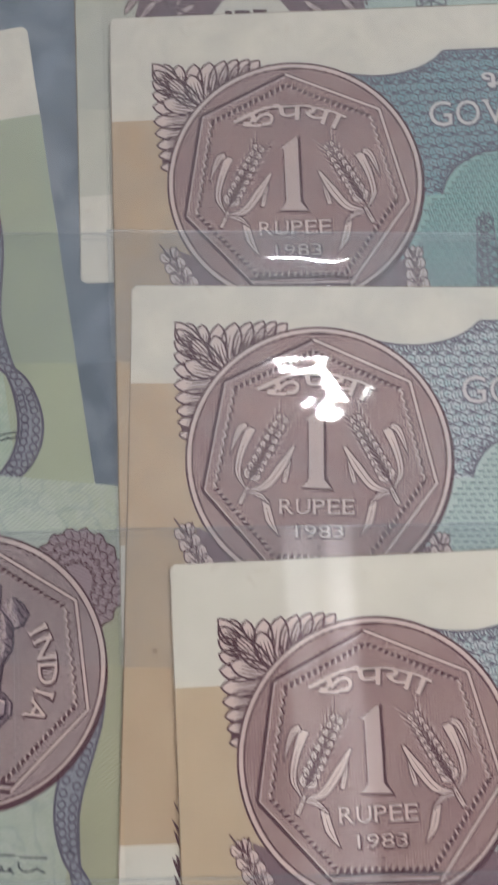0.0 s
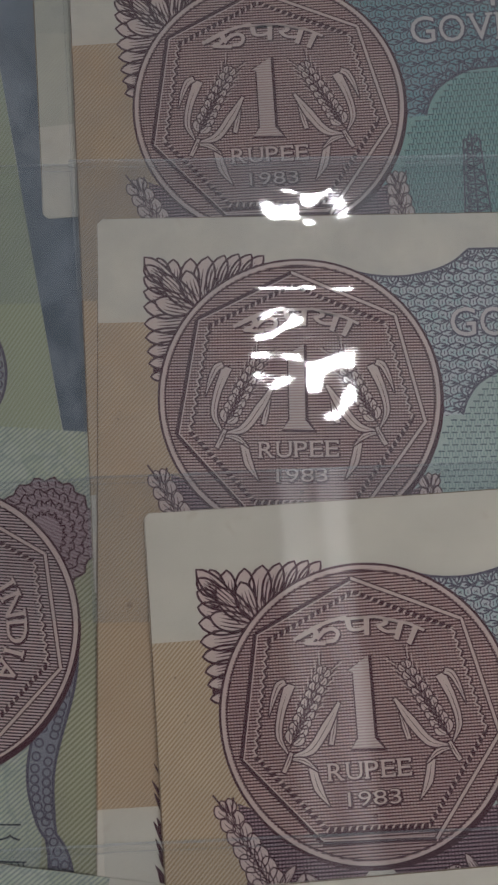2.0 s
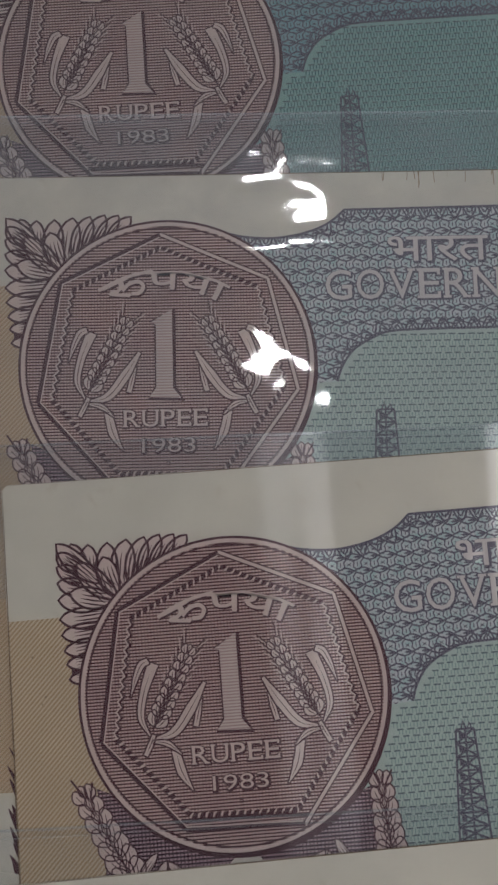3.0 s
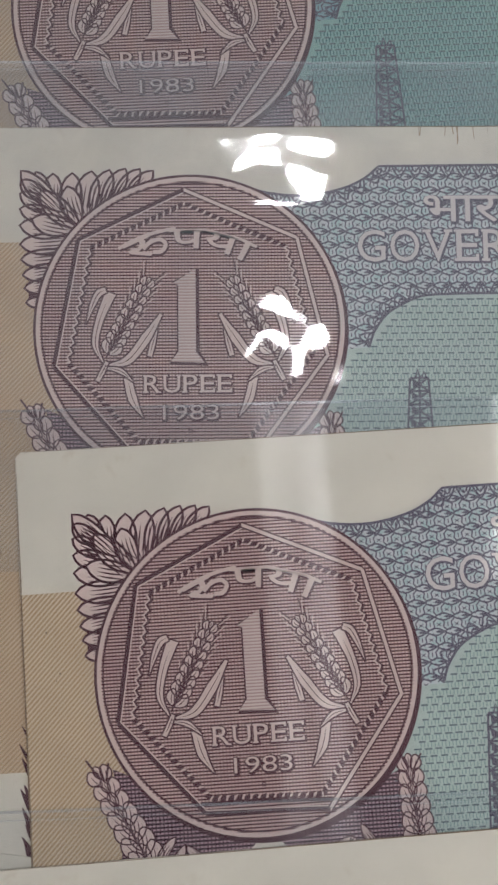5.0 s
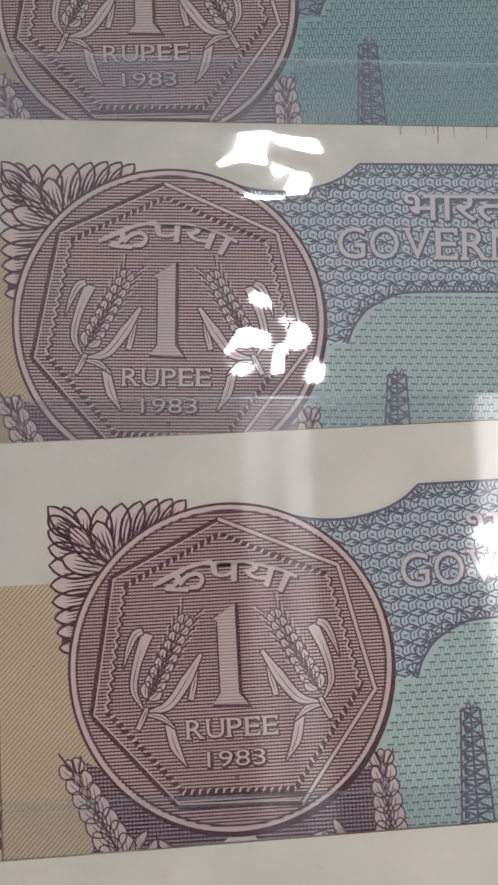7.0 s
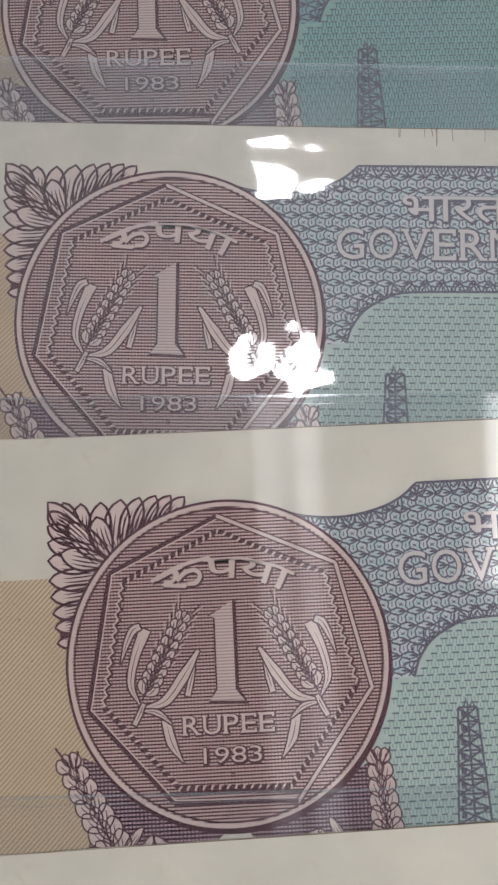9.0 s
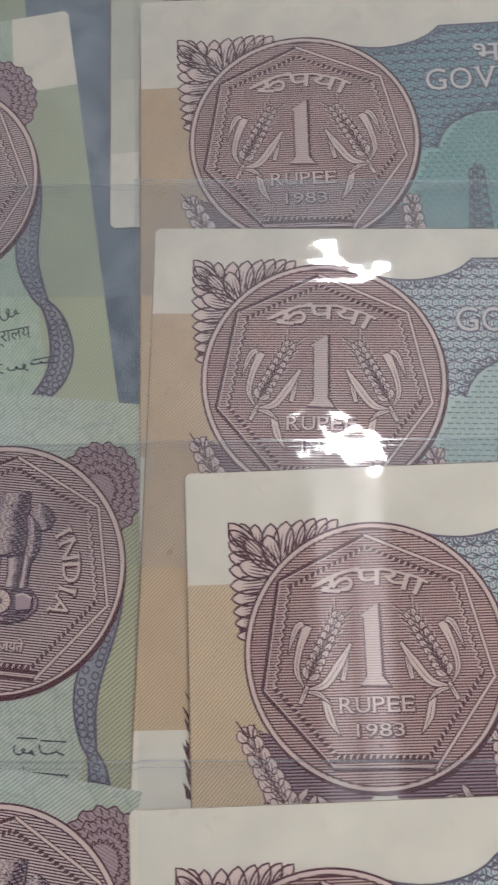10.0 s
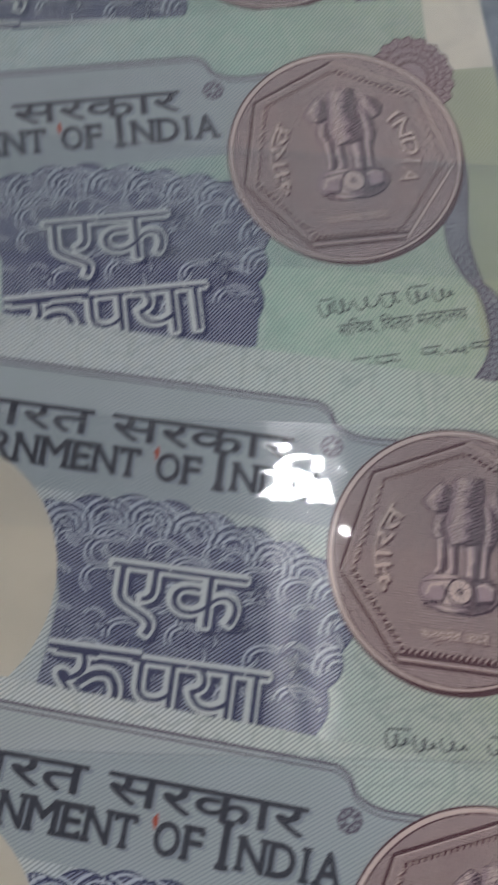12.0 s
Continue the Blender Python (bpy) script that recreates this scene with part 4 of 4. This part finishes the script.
    for q, (cx, cy) in enumerate(ctr[:-2]):
        for g, r in enumerate((2.5, 2.15, 1.8, 1.45, 1.1, 0.75)):
            pts = [(cx + r * math.cos(radians(a)), cy - 1.9 + r * 0.9 * math.sin(radians(a))) for a in np.linspace(-10, 190, 24)]
            (pl if g % 2 == 0 else dk).stroke(pts, 0.24 if g == 0 else 0.17, 0.0178 + 0.00012 * g + 0.00001 * q, keep=ok)
    for k in range(40):
        x, y = rnd.uniform(-23, 2), rnd.uniform(-26, -13)
        if ok(x, y):
            leaf(dk, pl, (x, y), (x + rnd.uniform(-2, 2), y + rnd.uniform(-2.2, 2.2)), 0.55, 0.0185, 0.3, 0.18, 1)
    for k in range(150):
        x, y = rnd.uniform(-25, 2.5), rnd.uniform(-29, -9.5)
        if ok(x, y):
            lean, ln = rnd.uniform(0.5, 1.1), rnd.uniform(0.6, 1.5)
            for g in range(4):
                (pl if k % 3 else dk).stroke([(x + 0.3 * g, y - 0.05 * g), (x + 0.3 * g + ln * math.cos(lean), y - 0.05 * g + ln * math.sin(lean))], 0.15, 0.0187 + 0.00001 * k, taper=True, keep=ok)
    part("cloud_highlights", pl, CLOUDPALE, cloud, "pale blue curls")
    part("cloud_lines", dk, NAVY_INK, cloud)
    for body, x, y, size, width in (("\u090f\u0915", -19.6, -19.1, 8.3, 13.1), ("value", -23.4, -27.6, 8.3, 20.0)):
        layers = []
        for dx, dy, z, fat in ((0.3, -0.25, 0.022, 0.48), (0.0, 0.0, 0.026, 0.30), (0.06, -0.05, 0.028, -0.12)):
            s = Sheet()
            if body == "value":
                s.rupaya(x + dx, y + dy, size, z, width, fat)
            else:
                s.text(body, x + dx, y + dy, size, z, width, fat=fat)
            layers.append(s)
        part("lettering_shadow", layers[0], NAVY_INK, cloud)
        part("lettering", layers[1], SKYPALE, cloud, "pale blue double-lined lettering")
        part("lettering_core", layers[2], NAVY_INK, cloud)
    wm = Sheet()
    wm.disc((-36.6, -17.5), 12.2, 0.020, 72, 13.0)
    part("watermark_window", wm, WATERMARK, note, "blank cream watermark oval")

    # flower behind the coin
    pale, dark = Sheet(), Sheet()
    for k, r in enumerate((5.1, 4.1, 3.1, 2.1)):
        cx, cy = 22.2, -0.5
        pts = []
        for i in range(64):
            a = math.tau * i / 64
            pts.append((cx + (r + 0.22 * math.sin(18 * a)) * math.cos(a) * 0.88, cy + (r + 0.22 * math.sin(18 * a)) * math.sin(a)))
        if k == 0:
            pale.poly(pts, 0.008)
        dark.stroke(pts, 0.17, 0.010 + 0.001 * k, True)
        for i in range(36):
            a = math.tau * i / 36
            dark.stroke([(cx + r * 0.86 * 0.88 * math.cos(a), cy + r * 0.86 * math.sin(a)), (cx + r * 0.98 * 0.88 * math.cos(a + 0.05), cy + r * 0.98 * math.sin(a + 0.05))], 0.14, 0.012)
    fl = part("flower_ornament", pale, FLOWER, note, "plum lace-like flower behind the coin")
    part("flower_lines", dark, INK, fl)

    # braided scroll down the margin
    pale, dark, lace = Sheet(), Sheet(), Sheet()
    sc = curve([(25.3, -9.0), (24.9, -13.1), (23.7, -20.0), (24.4, -24.5), (25.9, -27.8), (26.3, -31.5), (25.2, -34.5), (22.5, -37.0)], 12)
    n = len(sc)
    for i in range(n - 1):
        a, b = Vector(sc[i]), Vector(sc[i + 1])
        d = (b - a).normalized()
        s = Vector((-d.y, d.x))
        wd = 0.35 + 0.75 * abs(math.sin(i / n * math.tau * 0.98 + 0.15)) ** 0.7
        pale.poly([tuple(a + s * wd), tuple(b + s * wd), tuple(b - s * wd), tuple(a - s * wd)], 0.008)
    gone, last = 0.0, -1.0
    for i in range(n - 1):
        a, b = Vector(sc[i]), Vector(sc[i + 1])
        gone += (b - a).length
        if gone - last < 0.62:
            continue
        last = gone
        u = (b - a).normalized()
        side = Vector((-u.y, u.x))
        wd = 0.35 + 0.75 * abs(math.sin(i / n * math.tau * 0.98 + 0.15)) ** 0.7
        for o in ((-0.5, 0.5) if wd > 0.7 else (0.0,)):
            p = a + side * wd * o + u * (0.3 if o > 0 else 0.0)
            lace.ring((p.x, p.y), 0.36, 0.17, 0.011, 10)
    for k in (-1, 1):
        edge_line = []
        for i in range(n - 1):
            a, b = Vector(sc[i]), Vector(sc[i + 1])
            u = (b - a).normalized()
            wd = 0.42 + 0.78 * abs(math.sin(i / n * math.tau * 0.98 + 0.15)) ** 0.7
            edge_line.append(tuple(a + Vector((-u.y, u.x)) * k * wd))
        dark.stroke(edge_line, 0.26, 0.0145)
    scr = part("braided_scroll", pale, SCROLL, note, "blue-grey braided scroll")
    part("scroll_lines", dark, SLATE, scr)
    part("scroll_lace", lace, SLATE, scr, "slate chain of small loops")

    # writing under the coin
    w = Sheet()
    scribble(w, 8.0, 15.5, -26.6, 1.6, 0.010, seed + 1)
    scribble(w, 17.5, 22.0, -26.2, 1.7, 0.010, seed + 2)
    w.text("\u0938\u093f\u091a\u0935, \u093f\u0935\u0924\u094d\u0924 \u092e\u0902\u0924\u094d\u0930\u093e\u0932\u092f", 9.6, -29.9, 2.0, 0.010, 13.6, 2.0)
    scribble(w, 10.5, 15.5, -33.0, 1.0, 0.010, seed + 3)
    scribble(w, 17.8, 23.4, -32.7, 1.2, 0.010, seed + 4)
    part("writing", w, BLACKISH, note, "dark handwritten strokes over a line of small lettering")

    # coin
    c = Sheet()
    c.disc(OC, OR, 0.030, 120)
    coin = part("coin_print", c, OCOIN, note, "pink-plum engraved coin with fine level lines")
    dark, pale = Sheet(), Sheet()
    pale.ring(OC, OR - 0.3, 0.4, 0.034, 140)
    dark.ring(OC, OR, 0.2, 0.036, 140)
    dark.ring(OC, OR - 0.6, 0.14, 0.036, 140)
    dark.stroke([(OC[0] + OR * math.cos(a), OC[1] + OR * math.sin(a)) for a in np.linspace(radians(-150), radians(20), 60)], 0.6, 0.0355, taper=True)
    seven_sided(dark, pale, OHEPT, OC)
    part("coin_border", pale, PALE, coin, "pale seven-sided rope border")
    part("coin_border_lines", dark, INK, coin)
    # emblem: plain carved shapes on a drum with a wheel
    dark, mid, pale = Sheet(), Sheet(), Sheet()
    bits = random.Random(8)

    def carved(pts, z, curly):
        """A carved block in level engraving lines: lit on one side, shaded on the other, curled where curly."""
        dark.stroke([(x + 0.07, y - 0.07) for x, y in pts], 0.36, z, True)
        mid.poly(pts, z + 0.001)
        ok2 = inside(pts)
        y0, y1 = min(q[1] for q in pts), max(q[1] for q in pts)
        xs = np.linspace(min(q[0] for q in pts), max(q[0] for q in pts), 40)
        rows = max(3, int((y1 - y0) / 0.24))
        for r in range(rows):
            y = y0 + (r + 0.5) * (y1 - y0) / rows
            span = [x for x in xs if ok2(x, y)]
            if len(span) < 3:
                continue
            a, w = span[0], span[-1] - span[0]
            wave = lambda x: y + (0.09 * math.sin(x * 9 + r * 2.1) if curly else 0.02 * math.sin(x * 5))
            lit0, lit1 = a + w * 0.06, a + w * (0.52 + bits.uniform(-0.12, 0.12))
            pale.stroke([(x, wave(x)) for x in np.linspace(lit0, lit1, 8)], 0.21, z + 0.002, taper=True)
            dim0 = a + w * (0.66 + bits.uniform(-0.12, 0.08))
            dark.stroke([(x, wave(x) - 0.02) for x in np.linspace(dim0, a + w, 7)], 0.18, z + 0.003)
            if curly:
                for q in range(max(1, int(w / 0.5))):
                    x = a + (q + 0.5 + bits.uniform(-0.3, 0.3)) * 0.5
                    if ok2(x - 0.12, y) and ok2(x + 0.14, y):
                        dark.stroke([(x - 0.13, y + 0.08), (x, y - 0.07), (x + 0.13, y + 0.05)], 0.085, z + 0.0035)

    carved([(10.96, -4.87), (11.86, -4.47), (11.89, -6.18), (11.95, -7.41), (11.05, -7.81), (10.60, -7.29), (10.58, -6.35)], 0.044, True)
    carved([(11.04, -7.77), (11.94, -7.37), (12.11, -9.38), (11.75, -11.04), (10.80, -11.07), (11.27, -10.25)], 0.048, False)
    carved([(9.44, -4.12), (10.08, -3.18), (11.08, -2.10), (11.78, -2.39), (12.09, -3.30), (11.69, -4.68), (11.17, -5.04), (10.69, -5.00), (10.21, -4.97)], 0.052, True)
    carved([(15.22, -3.28), (16.39, -3.51), (16.65, -4.81), (16.92, -6.87), (16.41, -8.07), (15.61, -7.79), (15.53, -5.71)], 0.056, True)
    carved([(15.57, -7.76), (16.23, -7.90), (16.12, -10.01), (16.28, -10.98), (15.46, -11.05), (15.57, -9.70)], 0.060, False)
    carved([(15.31, -3.27), (16.42, -2.27), (17.44, -2.81), (18.03, -3.68), (17.68, -4.68), (16.97, -5.05), (16.60, -4.44)], 0.064, True)
    carved([(12.03, -7.30), (13.02, -7.65), (13.06, -9.26), (13.17, -11.00), (11.89, -11.12), (12.42, -10.39), (12.25, -8.99)], 0.068, False)
    carved([(13.85, -7.73), (15.28, -7.46), (15.33, -9.35), (15.08, -10.33), (15.39, -11.09), (14.03, -11.08), (14.17, -9.88)], 0.072, False)
    carved([(12.38, -1.56), (15.19, -1.29), (15.29, -3.08), (15.01, -3.88), (15.37, -5.16), (15.47, -6.67), (15.21, -7.62), (13.91, -7.90), (12.95, -7.83), (12.52, -8.19), (12.05, -7.49), (11.79, -6.19), (12.07, -4.64), (12.18, -3.29)], 0.076, True)
    carved([(10.81, -11.13), (13.76, -11.13), (16.60, -11.05), (17.47, -11.93), (17.50, -12.87), (16.59, -13.94), (14.76, -14.56), (12.10, -14.52), (10.41, -13.97), (9.80, -12.91), (10.03, -11.74)], 0.084, False)
    for mark in ([(13.08, -2.89), (13.48, -2.74), (13.76, -2.99)], [(13.64, -3.10), (13.92, -3.54), (13.57, -3.72)], [(13.34, -4.19), (13.83, -4.32), (14.27, -4.01)]):
        dark.stroke(mark, 0.16, 0.083, taper=True)
    wc = (13.70, -12.51)
    dark.stroke([(10.24, -11.90), (13.77, -11.26), (17.04, -11.51)], 0.15, 0.088)
    dark.stroke([(10.21, -13.90), (13.75, -14.02), (17.06, -13.22)], 0.15, 0.088)
    pale.disc(wc, 1.18, 0.090, 28)
    dark.ring(wc, 1.22, 0.2, 0.092, 28)
    dark.ring(wc, 0.22, 0.2, 0.092, 12)
    for i in range(12):
        a = math.tau * i / 12
        dark.stroke([(wc[0] + 0.3 * math.cos(a), wc[1] + 0.3 * math.sin(a)), (wc[0] + 1.1 * math.cos(a), wc[1] + 1.1 * math.sin(a))], 0.045, 0.092)
    for beast in ([(10.50, -13.20), (10.85, -12.21), (11.88, -12.07), (12.22, -12.50), (12.07, -13.57), (10.84, -13.63)], [(15.27, -11.83), (15.99, -11.55), (16.90, -11.91), (16.93, -12.95), (15.54, -13.22)]):
        dark.stroke([(x + 0.08, y - 0.08) for x, y in beast], 0.3, 0.090, True)
        mid.poly(beast, 0.091)
        pale.stroke(beast[:3], 0.2, 0.092)
    em = part("emblem", mid, EMBLEM, coin, "plum engraved emblem of carved columns on a drum")
    part("emblem_lights", pale, PALE, em)
    part("emblem_lines", dark, EMBLEM_INK, em)
    for body, size, width, arc in (("INDIA", 2.5, 8.4, (OC[0] - 0.3, OC[1] - 0.1, 6.6, 40.0)), ("\u092d\u093e\u0930\u0924", 2.6, 7.6, (OC[0], OC[1], 6.6, 212.0))):
        a, b = Sheet(), Sheet()
        shade = (arc[0] + 0.09, arc[1] - 0.09, arc[2], arc[3])
        if body.isascii():
            a.roman(body, 0, 0, size * 0.72, width, 0.044, 0.13, shade)
            b.roman(body, 0, 0, size * 0.72, width, 0.048, 0.01, arc)
        else:
            a.text(body, 0, 0, size, 0.044, width, arc=shade, fat=0.13)
            b.text(body, 0, 0, size, 0.048, width, arc=arc, fat=0.02)
        part("lettering_shadow", a, INK, coin)
        part("lettering", b, PALE, coin, "pale lettering round the coin")
    a, b = Sheet(), Sheet()
    motto = "\u0938\u0924\u094d\u092f\u092e\u0947\u0935 \u091c\u092f\u0924\u0947"
    a.text(motto, 10.35, -17.35, 1.35, 0.044, 6.5, fat=0.12, turn=1)
    b.text(motto, 10.3, -17.3, 1.35, 0.048, 6.5, fat=0.03, turn=1)
    part("lettering_shadow", a, INK, coin)
    part("lettering", b, PALE, coin)
    return note


# ---- the notes in their pockets ----
def place(ob, x, y, z, turn):
    ob.matrix_basis = pose(x * MM, y * MM, z * MM, 0, 0, turn)
    return ob


RIGHT = "cream one rupee banknote with engraved plum coin in clear pocket"
first = numeral_side("banknote", RIGHT, SEA, LATTICE, TAN, 21)
place(first, 0.0, 0.0, 0.15, 0.0)
lower = copy_thing(first, pose(-5.86 * MM, -32.1 * MM, 0.40 * MM, 0, 0, 0.7))
worn = numeral_side("banknote", "worn one rupee banknote with stained upper margin and engraved coin", SEA, LATTICE, TAN_AGED, 22, margin=-1.5)
place(worn, -2.67, 28.91, -0.20, -3.02)
st = Sheet()
rnd = random.Random(5)
for i in range(18):
    x = 37.5 + rnd.uniform(0, 1) * 16
    st.stroke([(x, -1.55), (x + rnd.uniform(-0.1, 0.1), -1.55 - rnd.uniform(0.5, 1.6))], rnd.uniform(0.15, 0.6), 0.006, taper=True)
fold = Sheet()
fold.stroke([(50.0, -1.6), (50.1, -16), (50.3, -24)], 0.35, 0.020, taper=True)
part("fold_line", fold, BROWN, worn, "brown fold line")
spot = Sheet()
spot.disc((2.94, -36.7), 0.28, 0.012, 12)
part("spot", spot, BROWN, worn, "round brown spot")
part("stain", st, BROWN, worn, "brown stains on the margin")
teal = numeral_side("banknote", "one rupee banknote with teal field and engraved plum coin", TEAL, TEAL_LATTICE, TAN_AGED, 23, 0.0, TEAL_WEAVE)
place(teal, -4.25, 55.96, -0.40, -0.5)
pale_note = numeral_side("banknote", "pale one rupee banknote mostly hidden under the next one", SEA, LATTICE, CREAM, 24)
place(pale_note, -7.89, 91.01, -0.95, 0.0)

LEFT = "one rupee banknote, emblem side up, tilted in a clear pocket"
TURN = 1.8
for x, y, z, turn, top, corner, seed in ((-51.1, 73.8, -1.0, 3.2, 9.5, 24.9, 30), (-42.96, 42.22, -0.80, 5.17, 9.8, 24.9, 31), (-30.93, 2.09, -0.60, -9.45, 9.1, 31.4, 32), (-30.25, -32.32, 0.0, -12.43, 6.5, 24.9, 33)):
    green = seed < 32
    place(emblem_side("banknote", LEFT, seed, top, corner, RAINBOW_GREEN if green else RAINBOW, OLIVE_GREEN if green else OLIVE), x, y, z, turn + TURN)


# ---- clear pockets ----
def soft_ramp(t):
    """A ramp from 0 to 1 with softly rounded ends."""
    r = 0.08
    t = min(max(t, -r), 1 + r)
    return (t + r) ** 2 / (4 * r) if t < r else (1 - (1 + r - t) ** 2 / (4 * r) if t > 1 - r else t)


def film(x0, x1, y0, slope, depth, z, seed, mat, curl=0.0, scratches=0, gape=0.0):
    """A rippled sheet of clear film with a welded double line along its upper edge."""
    thing = tagged(new("film_pocket"), "clear glossy plastic pocket over the banknotes", "plastic pocket", "clear pockets")
    noise.seed_set(seed)
    nx, ny = int((x1 - x0) / 0.5), int(depth / 0.5)
    v, f = [], []
    for j in range(ny + 1):
        for i in range(nx + 1):
            x, d = x0 + (x1 - x0) * i / nx, depth * j / ny
            y = y0 + slope * x - d
            h = RIPPLE * (noise.noise((x / 10.0, y / 8.0, seed)) + 0.55 * noise.noise((x / 3.4, y / 2.4, seed + 9))) + curl * math.exp(-d / 4.0)
            # the pocket's mouth gapes a little
            h += gape * soft_ramp((12.0 - d) / 9.5)
            v.append((x * MM, y * MM, (z + h) * MM))
    for j in range(ny):
        for i in range(nx):
            a = j * (nx + 1) + i
            f.append([a, a + nx + 1, a + nx + 2, a + 1])
    me = bpy.data.meshes.new("film_sheet")
    me.from_pydata(v, [], f)
    me.polygons.foreach_set("use_smooth", [True] * len(f))
    me.materials.append(mat)
    ob = new("film_sheet", me)
    ob.parent = thing
    for off, wd in ((0.12, 0.22), (0.75, 0.10)):
        s = Sheet()
        pts = [(x0 + (x1 - x0) * i / 60, y0 + slope * (x0 + (x1 - x0) * i / 60) - off + 0.03 * math.sin(i * 0.9)) for i in range(61)]
        s.stroke(pts, wd, z + gape + 0.06)
        part("welded_edge", s, FILM_EDGE, thing, "thin welded film edge")
    if scratches:
        rnd = random.Random(seed)
        for _ in range(scratches):
            s = Sheet()
            x, y = rnd.uniform(-23, -11), y0 - rnd.uniform(0, 6)
            s.stroke([(x + 0.02 * k, y - k * rnd.uniform(0.9, 1.0) * 2.4) for k in range(10)], rnd.uniform(0.05, 0.1), z + 0.07, taper=True)
            part("scratch", s, FILM_EDGE, thing, "fine upright scratch in the film")
    return thing


RIPPLE = 0.055
SPLIT = -4.9
#          x0      x1    y0    slope  depth   z    seed
for row in ((SPLIT, 92.0, 91.0, -0.06, 45, -0.78, 1, FILM), (SPLIT, 92.0, 61.5, -0.06, 42, -0.28, 2, FILM_HAZY), (SPLIT, 92.0, 32.5, -0.058, 42, -0.07, 3, FILM_MILD, 0.0, 0, 0.95), (SPLIT, 92.0, 3.45, -0.032, 42, 0.29, 4, FILM_WORN, 0.06), (SPLIT, 92.0, -27.7, -0.028, 42, 0.55, 5, FILM),
            (-105.0, SPLIT, 91.0, -0.05, 45, -0.88, 6, FILM), (-105.0, SPLIT, 61.5, -0.05, 42, -0.69, 7, FILM_MILD), (-105.0, SPLIT, 32.7, -0.055, 42, -0.46, 8, FILM), (-105.0, SPLIT, 3.4, -0.03, 42, -0.42, 9, FILM_WORN, 0.0, 9), (-105.0, SPLIT, -27.9, -0.03, 42, 0.14, 10, FILM)):
    film(*row)
